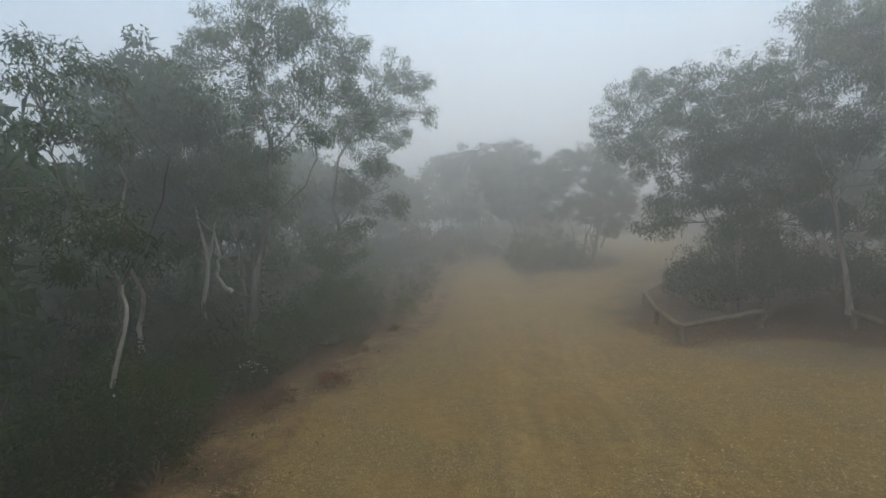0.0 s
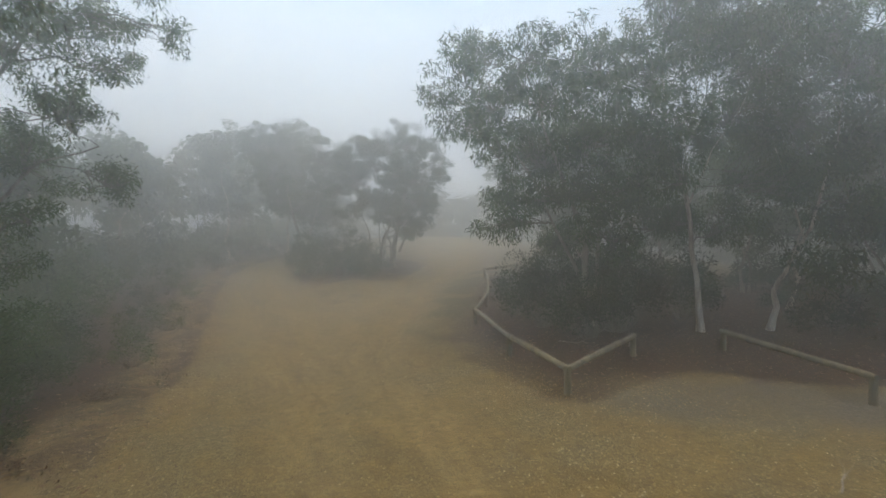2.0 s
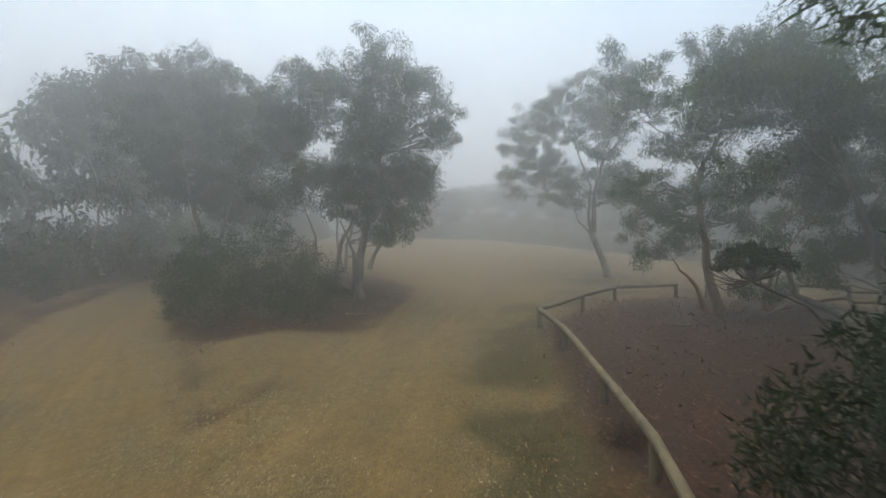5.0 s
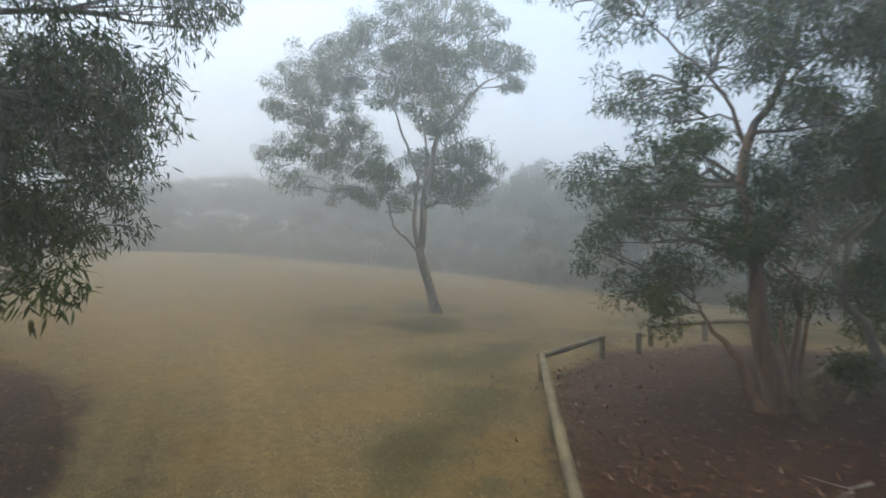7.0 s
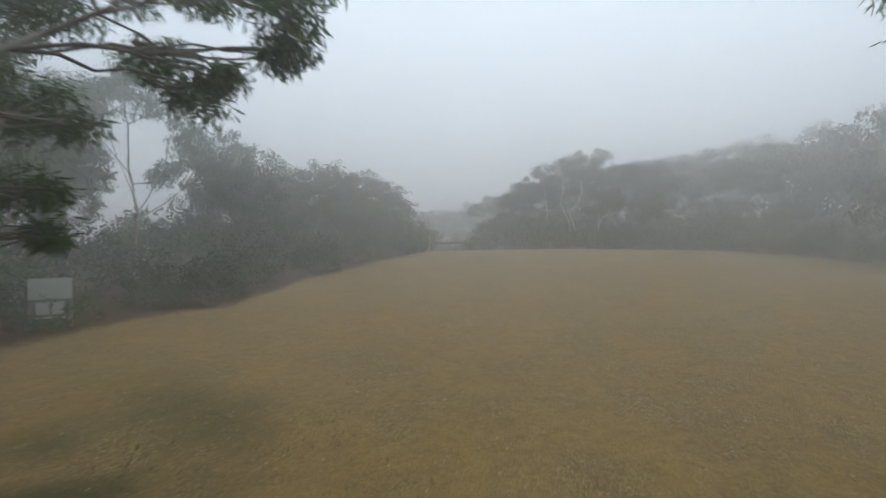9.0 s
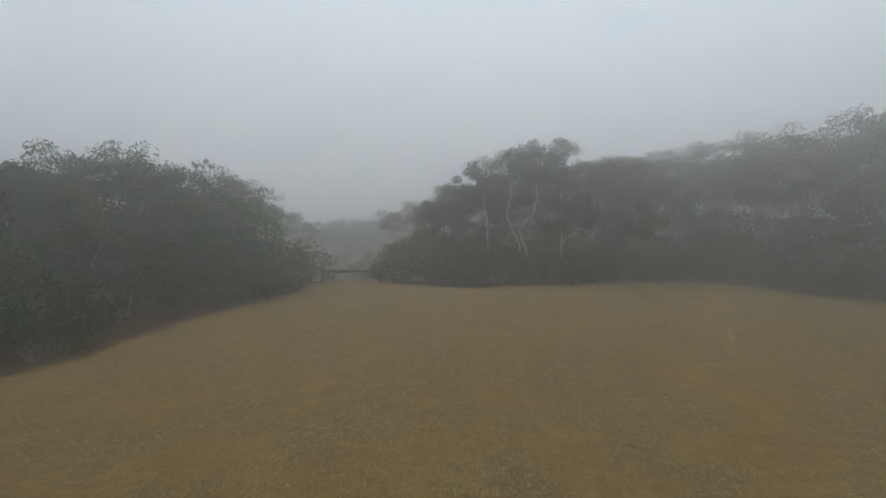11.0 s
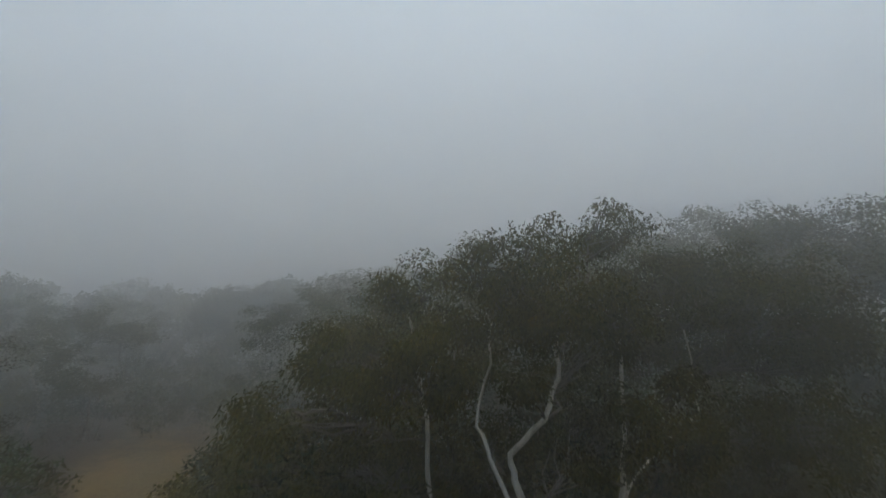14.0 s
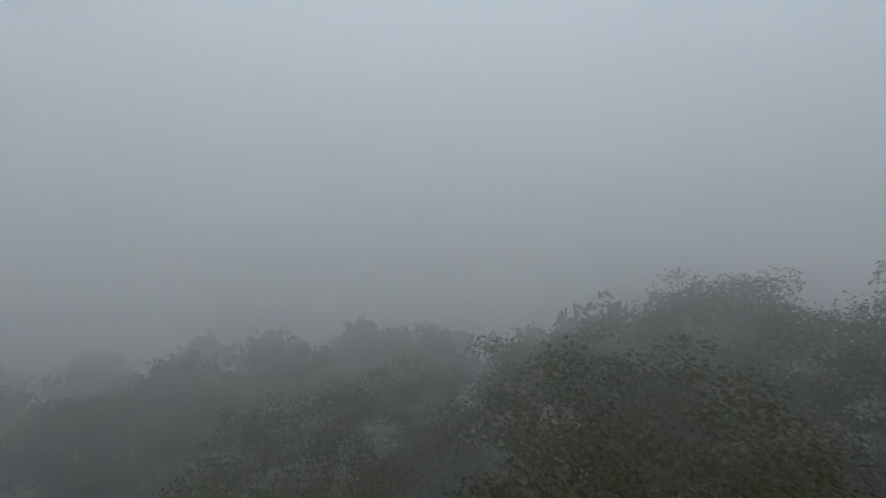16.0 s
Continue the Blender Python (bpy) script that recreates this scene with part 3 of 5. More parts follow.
GUM = dict(at=(16.47, 25.83),
    stems=[[(0.03, -0.04, 0.2),(-0.15, 0.14, 1.15),(-0.24, 0.2, 2.04),(-0.35, 0.3, 3.01),(-0.35, 0.23, 3.59),(-0.19, -0.09, 4.16),(-0.07, -0.36, 5.02),(0.0, -0.53, 5.77)],
           [(-0.2, 0.27, 3.57),(-0.39, 0.35, 3.99),(-0.81, 0.78, 4.55),(-1.24, 1.21, 5.0)],
           [(-0.08, 0.12, 0.45),(-0.27, 0.36, 0.66),(-0.49, 0.63, 1.06),(-0.66, 0.82, 1.46)],
           [(0.0, -0.05, 4.21),(0.25, -0.66, 4.75),(0.48, -1.25, 5.28)]],
    lobes=[(-1.9, 0.5, 5.3, 0.7), (-1.4, 1.5, 5.4, 0.6), (-0.5, 2.9, 6.5, 0.6), (0.8, 0.4, 5.9, 1.0), (1.1, -0.3, 6.3, 0.9), (-0.3, 0.6, 4.9, 0.7), (-0.6, -0.4, 4.7, 0.8), (-0.4, -1.2, 5.0, 0.8), (-2.1, 1.0, 3.2, 0.5), (-1.5, 0.7, 3.4, 0.5), (0.8, 1.1, 3.3, 0.7), (0.1, 1.6, 2.5, 0.7), (0.3, 1.2, 1.8, 0.7), (-1.3, 0.3, 2.4, 0.5), (-1.4, 1.0, 1.4, 0.3), (1.5, -1.7, 5.9, 1.0), (0.0, 1.2, 4.3, 0.6), (-1.0, -0.7, 3.9, 0.6), (-0.2, 1.4, 2.95, 0.75), (-0.6, 2.2, 3.3, 0.5), (-0.7, 1.8, 2.9, 0.5), (-0.7, 2.1, 2.2, 0.4), (-0.4, 1.7, 1.6, 0.4), (0.0, 1.8, 4.65, 0.55), (-1.9, 2.1, 6.9, 0.45), (-1.5, 1.8, 6.0, 0.4), (-0.8, 1.1, 6.5, 0.6), (-0.2, 0.4, 6.6, 0.6), (0.4, -0.9, 6.6, 0.6)])
GUM_MANY = dict(at=(18.16, 25.64),
    stems=[[(-0.04, 0.06, 0.08),(0.12, -0.15, 1.11),(0.12, -0.11, 1.68),(-0.13, 0.32, 2.14),(-0.23, 0.51, 2.6)],
           [(0.06, -0.1, 0.16),(0.26, -0.29, 1.34),(0.55, -0.62, 2.13),(0.94, -1.1, 2.69)],
           [(0.03, -0.05, 0.22),(-0.03, 0.14, 0.89),(0.14, 0.0, 1.56),(0.49, -0.43, 2.7),(0.68, -0.62, 3.86)]],
    lobes=[(1.6, -0.2, 2.8, 0.7), (1.5, -1.1, 3.4, 1.0), (1.8, -0.6, 4.4, 0.9), (-0.6, -1.5, 4.0, 0.7), (1.0, -1.7, 5.0, 0.9), (1.2, 0.4, 2.5, 0.5), (0.2, 0.4, 1.1, 0.4), (1.3, 0.1, 0.5, 0.4)])
GUM_SIDE = dict(at=(20.59, 23.43),
    stems=[[(0.0, 0.0, -0.09),(0.14, -0.11, 0.63),(0.15, -0.02, 1.36),(0.36, -0.24, 2.21),(0.99, -1.08, 3.19)],
           [(0.02, -0.04, 1.12),(-0.13, 0.38, 1.85),(-0.27, 0.79, 2.22)]],
    lobes=[(-0.6, 0.9, 2.2, 0.9), (-1.6, 1.2, 1.5, 0.6), (-2.3, 1.0, 1.0, 0.5), (0.4, 0.2, 2.6, 1.1), (0.1, -0.4, 3.8, 1.1), (1.4, -0.9, 5.2, 1.4), (-0.6, 0.2, 1.6, 0.7), (1.8, -1.3, 2.3, 0.9), (-0.8, -0.1, 4.6, 0.9)])
GUM_NEAR = dict(at=(16.8, 22.14),
    stems=[[(0.06, -0.07, 0.04),(-0.23, 0.2, 1.17),(-0.49, 0.43, 2.47),(-0.69, 0.6, 3.21),(-0.91, 0.8, 4.12)],
           [(-0.39, 0.44, 2.48),(-0.1, -0.1, 3.3),(-0.03, -0.39, 4.27)],
           [(-0.49, 0.55, 3.04),(-0.91, 1.12, 3.8),(-1.28, 1.63, 5.14)],
           [(0.5, -0.58, -0.52),(0.29, -0.49, 0.99),(0.12, -0.45, 2.1),(-0.24, -0.18, 3.09),(-0.54, 0.01, 3.8)]],
    lobes=[(-0.6, 2.6, 4.9, 0.67), (-1.0, 3.2, 5.7, 0.57), (-0.3, 2.1, 5.4, 0.65), (-0.2, 1.6, 4.1, 0.57), (-0.4, 2.5, 6.2, 0.67), (-0.6, 2.0, 3.9, 0.48), (-0.2, 1.3, 5.1, 0.56), (-0.6, 3.2, 6.7, 0.58), (-0.7, 1.0, 4.5, 0.9), (-0.6, 0.0, 4.7, 0.9), (-2.7, 1.1, 3.4, 0.5), (0.1, -0.1, 3.5, 0.8), (-2.1, 0.3, 4.9, 0.7), (0.1, -0.5, 5.6, 0.9), (-2.9, 1.3, 5.1, 0.8), (-3.2, 1.8, 4.8, 0.6), (-1.2, 1.1, 5.9, 0.9), (-1.1, 2.2, 5.9, 0.6), (-0.7, 1.6, 6.0, 0.6), (-0.4, 1.2, 5.3, 0.6)])
SPRAWL = dict(at=(18.39, 23.67),
    stems=[[(0.03, -0.04, -0.06),(-0.28, 0.38, 0.27),(-0.7, 0.93, 0.57),(-0.76, 1.05, 1.06),(-0.96, 1.35, 1.56),(-0.8, 1.22, 2.37),(-0.41, 0.83, 2.72),(0.1, 0.29, 2.96)],
           [(-1.13, 1.3, 1.57),(-1.32, 1.69, 2.48),(-1.28, 1.81, 3.32)]],
    lobes=[(-0.8, 2.1, 2.5, 0.6), (-2.1, 1.1, 3.2, 0.6), (-1.6, 2.1, 1.7, 0.4), (-1.2, 1.2, 0.6, 0.2), (-0.6, 0.8, 3.5, 0.7), (-2.1, 1.3, 0.7, 0.2), (-1.5, 0.8, 1.9, 0.3), (-0.3, 0.1, 3.0, 0.4), (-2.4, 1.9, 3.2, 0.6), (-2.2, 2.4, 2.3, 0.5)])
BARRIER_TREE = dict(at=(9.33, 16.68),
    stems=[[(0.0, 0.0, 0.32),(-0.11, -0.03, 2.25),(-0.63, 0.12, 3.72),(-1.2, 0.3, 5.18),(-1.64, 0.42, 6.63)],
           [(0.13, -0.06, 0.47),(0.37, -0.01, 2.4),(0.61, 0.04, 4.23),(0.86, 0.1, 6.09)],
           [(-0.14, 0.05, 1.21),(-0.89, 0.26, 2.7),(-1.62, 0.45, 4.15),(-2.61, 0.76, 5.44)],
           [(-0.07, 0.02, 2.4),(1.02, -0.36, 3.75),(1.64, -0.54, 5.71)]],
    lobes=[(-3.8, 0.2, 6.5, 0.6), (-3.9, 0.8, 6.0, 0.5), (-1.8, 2.6, 7.8, 0.9), (-2.0, -0.2, 6.9, 0.9), (-2.1, 1.4, 6.1, 1.0), (-3.0, 1.2, 5.3, 0.8), (-1.2, 0.3, 6.1, 1.3), (0.1, -0.1, 6.9, 1.3), (-2.7, 0.0, 4.5, 0.7), (-0.6, 1.5, 4.8, 1.2), (-0.8, -1.2, 4.9, 1.3), (0.8, -1.4, 6.5, 1.2), (0.3, -1.9, 5.0, 1.2), (-0.4, -0.7, 3.6, 1.0), (-1.3, 0.2, 3.6, 0.8), (2.1, 0.6, 3.9, 1.1), (-2.1, 0.5, 3.5, 0.6), (-3.0, -0.1, 2.7, 0.5), (-2.1, 0.0, 2.8, 0.6), (0.5, 1.6, 2.4, 1.0), (-0.4, -1.5, 2.5, 0.9), (2.1, -0.5, 2.7, 0.8), (1.8, -1.3, 4.8, 1.0)])
BARRIER_TREE_TALL = dict(at=(11.37, 14.9),
    stems=[[(0.02, -0.02, -0.22),(-0.11, 0.03, 1.26),(-0.33, 0.12, 3.36),(-0.78, 0.31, 4.9),(-0.91, 0.36, 6.58)],
           [(-0.28, 0.12, 3.08),(0.23, -0.15, 4.47),(0.96, -0.52, 5.72),(1.31, -0.71, 7.1)],
           [(-0.2, 0.08, 2.2),(-0.62, -0.2, 3.2),(-1.1, -0.5, 4.0)]],
    lobes=[(1.2, 0.8, 7.9, 1.5), (-0.1, -1.7, 6.3, 1.3), (0.5, -0.2, 5.5, 1.2), (3.3, -0.1, 5.8, 1.6), (-1.6, -0.8, 3.7, 0.7), (1.3, -0.4, 4.1, 0.9), (-0.3, 0.5, 8.2, 1.3), (-0.5, -1.4, 7.3, 1.1), (1.7, -1.2, 7.8, 1.1), (1.2, 0.2, 2.8, 0.8), (1.8, -1.0, 3.6, 0.8), (-0.1, 0.8, 2.8, 0.8)])
BARRIER_TREE_PALE = dict(at=(13.12, 14.34),
    stems=[[(-0.02, 0.01, -0.28),(0.17, -0.07, 0.58),(0.13, -0.04, 1.0),(0.51, -0.19, 1.71),(1.02, -0.41, 2.57),(1.18, -0.47, 3.21),(1.62, -0.65, 4.79),(1.89, -0.77, 6.65)],
           [(0.76, -0.34, 2.36),(0.48, -0.25, 3.49),(0.07, -0.09, 4.63)]],
    lobes=[(2.1, -0.7, 7.0, 1.7), (0.2, -1.1, 7.5, 1.3), (3.4, -0.5, 5.4, 1.5), (2.0, 0.2, 4.5, 1.0), (3.3, -0.9, 3.7, 1.0), (1.9, -2.0, 6.3, 1.4)])
ROADSIDE = dict(at=(-4.47, 12.2),
    stems=[[(-0.02, 0.0, 0.62),(0.22, -0.01, 2.24),(0.49, -0.02, 3.53),(0.61, -0.03, 4.95),(0.39, -0.04, 5.85),(0.09, -0.06, 6.89)],
           [(0.61, -0.01, 4.95),(1.09, 0.01, 5.54),(1.61, 0.03, 5.99),(2.27, 0.05, 7.29)],
           [(0.07, -0.03, 1.62),(-0.1, -0.2, 1.72),(-0.24, -0.4, 1.82)],
           [(-0.23, -0.39, 1.81),(-0.31, -0.55, 1.92),(-0.36, -0.8, 2.2),(-0.3, -0.85, 2.6),(-0.4, -0.85, 3.14)],
           [(-0.4, -0.85, 3.12),(-0.75, -0.85, 3.36),(-1.2, -0.8, 3.52),(-1.6, -0.7, 3.8)],
           [(0.42, 0.0, 3.27),(1.34, -0.02, 4.17),(1.61, -0.03, 4.81)],
           [(0.0, 0.0, 0.68),(-0.05, 0.0, 1.46),(-0.17, 0.0, 2.5),(-0.49, 0.0, 3.54)]],
    lobes=[(-0.8, 0.3, 7.8, 0.8), (0.6, -1.0, 7.5, 0.8), (1.4, 0.0, 8.1, 1.0), (2.1, 0.4, 7.4, 0.8), (2.1, 0.9, 6.5, 0.8), (1.6, -1.3, 6.3, 0.7), (0.3, -0.6, 6.6, 0.6), (1.9, -1.3, 5.1, 0.5), (2.5, 1.0, 5.8, 0.4), (-1.4, 0.6, 7.3, 0.6), (1.1, -1.5, 7.1, 0.6), (0.0, 0.0, 5.9, 0.5), (0.6, 0.1, 5.1, 0.5), (-0.0, -0.2, 4.9, 0.5), (1.0, 0.2, 6.0, 0.5), (0.4, -0.2, 4.1, 0.4), (0.2, 0.6, 6.4, 0.5), (-0.0, -0.4, 3.9, 0.5)])
ROADSIDE_FAR = dict(at=(-3.22, 17.3),
    stems=[[(-0.04, 0.0, -0.11),(-0.17, 0.0, 1.91),(-0.15, -0.01, 3.38),(-0.33, -0.02, 4.12),(-0.13, -0.02, 5.59),(0.62, -0.02, 7.05),(1.37, -0.03, 7.96)],
           [(-0.29, 0.0, 3.9),(-0.85, 0.05, 4.5),(-1.17, 0.1, 5.43)],
           [(-0.15, 0.0, 3.38),(0.58, 0.06, 4.3),(1.5, 0.12, 4.67)]],
    lobes=[(1.7, -1.0, 8.0, 0.7), (2.4, -1.4, 7.5, 0.6), (2.8, -0.4, 7.0, 0.4), (0.9, -0.6, 5.3, 0.9), (1.6, 0.9, 4.2, 0.7), (0.3, 0.5, 4.5, 0.8), (1.0, 0.3, 7.1, 1.1), (-0.1, 0.2, 6.5, 0.9), (1.7, 0.4, 6.4, 0.6), (0.7, -1.0, 3.3, 0.5), (-0.3, -0.2, 2.6, 0.9), (0.0, -0.9, 1.4, 0.8)])
THICKET = dict(at=(-4.6, 7.3),
    stems=[[(0.0, 0.0, 0.05),(0.08, -0.03, 0.79),(0.14, -0.07, 1.34),(0.33, -0.1, 2.04),(0.29, -0.13, 2.46)],
           [(0.21, 0.0, 2.43),(-0.16, 0.03, 2.96),(-0.49, 0.06, 3.28),(-0.74, 0.09, 4.07)],
           [(0.21, 0.0, 2.45),(0.47, 0.03, 2.95),(0.69, 0.06, 3.34),(0.84, 0.09, 4.21)],
           [(0.12, 0.0, 1.41),(0.14, 0.06, 1.86),(0.11, 0.11, 2.33),(0.02, 0.17, 2.56)]],
    lobes=[(-0.4, -0.6, 5.2, 0.5), (0.1, -0.5, 5.3, 0.4), (-0.5, -0.6, 4.6, 0.3), (-0.0, -0.5, 4.5, 0.4), (-1.6, 0.4, 3.9, 0.4), (0.2, -0.7, 3.2, 0.3), (-0.9, 0.0, 3.5, 0.4), (0.6, -0.5, 3.1, 0.3), (-1.0, -0.4, 3.0, 0.4), (-0.6, -0.1, 2.7, 0.3)])
THICKET_PALE = dict(at=(-6.29, 13.99),
    stems=[[(0.0, 0.0, 0.91),(0.14, -0.08, 2.39),(0.0, -0.16, 3.43),(-0.32, -0.25, 4.6),(-0.7, -0.33, 6.04)],
           [(0.08, 0.0, 2.24),(0.27, 0.07, 3.44),(0.55, 0.14, 4.49)]],
    lobes=[(-1.1, 0.4, 6.5, 1.4), (-0.2, 1.2, 6.2, 1.5), (-1.4, -0.7, 4.8, 1.3), (0.2, -0.7, 4.4, 1.2), (0.7, 0.7, 5.0, 1.1), (-1.2, 0.4, 7.5, 1.1), (-1.7, -0.6, 6.4, 1.2), (-0.7, 0.5, 3.5, 1.1), (-1.3, -0.3, 3.6, 1.0)])
SPARSE = dict(at=(5.53, 52.29),
    stems=[[(0.0, 0.0, -0.48),(-0.03, 0.09, 1.12),(0.04, 0.17, 2.41),(-0.3, 0.3, 3.9),(-0.39, 0.4, 5.41),(-0.61, 0.51, 6.46)],
           [(-0.15, 0.04, 3.68),(-0.97, -0.03, 4.75),(-1.23, -0.17, 5.79)],
           [(0.11, 0.0, 2.5),(0.9, 0.0, 3.87),(1.06, 0.07, 4.9)],
           [(0.02, 0.01, 2.77),(-0.37, -0.06, 3.85),(-0.75, -0.13, 5.1)],
           [(0.09, 0.0, 2.22),(1.41, 0.02, 3.14),(1.82, 0.15, 3.91)]],
    lobes=[(-0.6, -1.3, 5.8, 0.7), (-0.8, 1.2, 6.7, 1.0), (0.6, 0.5, 6.0, 0.8), (0.5, 1.0, 3.8, 0.6), (1.0, 1.3, 5.3, 0.7), (-1.7, -0.5, 5.2, 0.8), (0.4, -0.5, 7.0, 0.8)])
SHADY = dict(at=(1.84, 53.53),
    stems=[[(-0.06, 0.0, -0.86),(-0.02, -0.03, 1.25),(-0.02, -0.06, 2.77),(-0.37, -0.05, 4.29)],
           [(-0.04, 0.02, 2.2),(0.89, -0.09, 3.73),(1.47, -0.17, 4.68)],
           [(-1.14, 0.13, -0.85),(-1.05, 0.1, 1.63),(-0.79, 0.05, 3.54)]],
    lobes=[(0.0, -0.1, 5.6, 1.9), (1.2, -0.4, 3.3, 1.2), (-1.0, 0.6, 4.2, 1.3), (-1.0, -0.6, 6.2, 1.9), (0.8, 0.3, 6.5, 1.4), (2.5, -1.8, 3.9, 0.9)])
EDGE_ROUND = dict(at=(8.19, 54.3),
    stems=[[(-0.42, 0.04, -0.4),(-1.03, 0.13, 0.43),(-1.43, 0.19, 2.71),(-0.6, 0.1, 4.16)],
           [(0.0, -0.01, -0.4),(0.19, 0.09, 1.46),(-0.04, 0.23, 3.35)]],
    lobes=[(-0.8, 1.4, 4.5, 1.3), (0.4, -0.6, 3.3, 1.4), (-1.2, 0.9, 3.0, 1.1), (0.5, 0.5, 2.1, 1.5), (-0.7, 0.6, 1.5, 1.4), (-1.0, -1.0, 4.0, 0.7)])
EDGE_BROAD = dict(at=(11.2, 59.48),
    stems=[[(0.0, 0.0, -0.48),(-0.23, -0.11, 1.59),(-0.47, -0.22, 3.16)],
           [(0.27, -0.03, -0.4),(1.59, -0.11, 1.06),(1.86, -0.06, 2.12)]],
    lobes=[(-0.4, -0.5, 3.5, 1.3), (-1.9, -0.9, 3.1, 1.4), (1.1, -0.1, 2.6, 1.7), (2.5, -0.3, 2.0, 1.3), (-0.8, 0.0, 1.6, 1.9), (1.3, -0.3, 1.0, 1.9), (-2.7, -0.5, 1.8, 1.5)])
HILL = dict(at=(23.0, 59.45),
    stems=[[(0.05, 0.0, 0.0), (-0.05, -0.1, 0.94), (-0.26, -0.05, 1.57), (-0.28, 0.05, 1.87), (0.12, -0.15, 2.36), (0.28, -0.15, 2.82), (0.3, -0.1, 3.39)],
           [(-0.05, 0.05, 0.47), (-0.36, -0.1, 1.36), (-0.58, -0.1, 1.85), (-0.71, 0.05, 2.25), (-0.59, 0.05, 3.04), (-0.53, 0.05, 3.57)]],
    lobes=[(-0.5, -0.5, 3.7, 0.31), (-0.0, -0.4, 3.7, 0.26), (0.6, -0.4, 3.6, 0.32), (-0.3, -0.5, 2.8, 0.19), (-0.6, 0.6, 4.4, 0.3), (0.1, 0.2, 4.6, 0.4), (1.6, 1.3, 4.7, 0.6), (-0.4, -0.0, 4.0, 0.5), (0.2, -0.5, 3.9, 0.7), (0.6, 1.2, 3.3, 0.6), (1.0, -0.4, 3.6, 0.6), (1.4, 1.3, 2.8, 0.6), (-0.9, 0.1, 3.6, 0.4), (1.5, 1.5, 1.5, 0.8), (0.0, 1.8, 1.1, 0.7)])
HILL_FRONT = dict(at=(21.8, 59.68),
    stems=[[(0.1, 0.25, 0.1), (0.05, 0.42, 0.9), (-0.02, 0.42, 1.56), (-0.11, 0.42, 2.55), (-0.15, 0.42, 2.95), (-0.3, 0.5, 3.6)]],
    lobes=[(-0.6, -0.7, 3.3, 0.31), (-0.2, -0.6, 3.4, 0.29), (0.1, -0.5, 3.0, 0.23), (-0.7, -0.8, 2.9, 0.28), (-1.0, -0.7, 3.0, 0.25), (-0.2, -0.6, 2.8, 0.19), (-1.5, -0.4, 3.2, 0.3), (-0.5, 0.5, 3.9, 0.4), (0.0, 0.5, 3.9, 0.4), (-0.4, 0.8, 3.0, 0.6), (-1.2, 1.1, 3.0, 0.5), (-2.1, 0.0, 2.5, 0.5), (-1.1, 0.5, 2.3, 0.7), (-1.8, 1.3, 1.6, 0.7), (-0.7, 1.0, 1.4, 0.7), (-2.5, 1.4, 1.3, 0.6), (0.5, 0.7, 2.5, 0.5), (-3.0, 0.9, 1.0, 0.5), (-1.6, -0.3, 1.1, 0.6), (-0.3, 1.1, 0.5, 0.7)])
HILL_SIDE = dict(at=(24.15, 59.6),
    stems=[[(-0.05, -0.1, 0.02), (-0.1, -0.5, 0.96), (-0.13, -0.6, 1.3), (-0.13, -0.6, 2.09), (-0.05, -0.4, 3.02), (0.05, -0.2, 3.82)],
           [(-0.13, -0.58, 1.22), (0.05, -0.5, 1.61), (0.95, -0.1, 1.88), (1.63, 0.2, 2.13), (1.56, 0.2, 2.64), (1.45, 0.3, 3.32)]],
    lobes=[(-0.4, -0.9, 2.7, 0.3), (0.2, -1.0, 2.5, 0.29), (0.7, -1.0, 2.3, 0.26), (-0.2, -1.0, 2.1, 0.29), (0.6, -0.8, 2.8, 0.24), (-0.7, -0.8, 1.9, 0.24), (0.5, -1.1, 2.0, 0.26), (1.2, 1.0, 3.9, 0.6), (1.9, 0.4, 3.9, 0.7), (2.2, -0.3, 3.9, 0.6), (2.1, 1.3, 3.6, 0.9), (3.2, 1.0, 3.6, 1.0), (3.6, 0.1, 3.5, 0.8), (1.6, 1.6, 2.8, 0.6), (2.9, 1.4, 2.7, 0.8), (3.3, 0.2, 2.9, 0.9), (2.2, -0.3, 1.9, 0.7), (2.7, -1.0, 2.1, 0.8), (1.9, 1.3, 0.5, 0.7), (2.1, 0.1, 0.8, 0.7)])


# ---------- trees ----------
def leaves_round(rng, centres, sizes, per, length, width, droop=1.0, flat=0.75, corners=4):
    """Corners of drooping leaves, scattered round clump centres."""
    c = np.repeat(np.asarray(centres, float), per, 0)
    s = np.repeat(np.asarray(sizes, float), per)[:, None]
    n = len(c)
    d = rng.normal(size=(n, 3))
    d /= np.linalg.norm(d, axis=1, keepdims=True)
    p = c + d * s * (rng.random((n, 1)) ** 0.45) * (1, 1, flat)
    way = rng.normal(size=(n, 3)) * 0.75
    way[:, 2] -= droop
    way += d * 0.35
    way /= np.linalg.norm(way, axis=1, keepdims=True)
    side = np.cross(way, rng.normal(size=(n, 3)))
    side /= np.linalg.norm(side, axis=1, keepdims=True) + 1e-9
    up = np.cross(side, way)
    ln = length * rng.uniform(0.6, 1.25, (n, 1))
    w = width * rng.uniform(0.6, 1.2, (n, 1))
    if corners == 3:
        return np.stack([p + side * w * 0.9, p + way * ln + up * ln * 0.05, p - side * w * 0.9], 1)
    mid = p + way * ln * 0.42
    return np.stack([p, mid + side * w + up * w * 0.35, p + way * ln + up * ln * 0.06, mid - side * w + up * w * 0.35], 1)


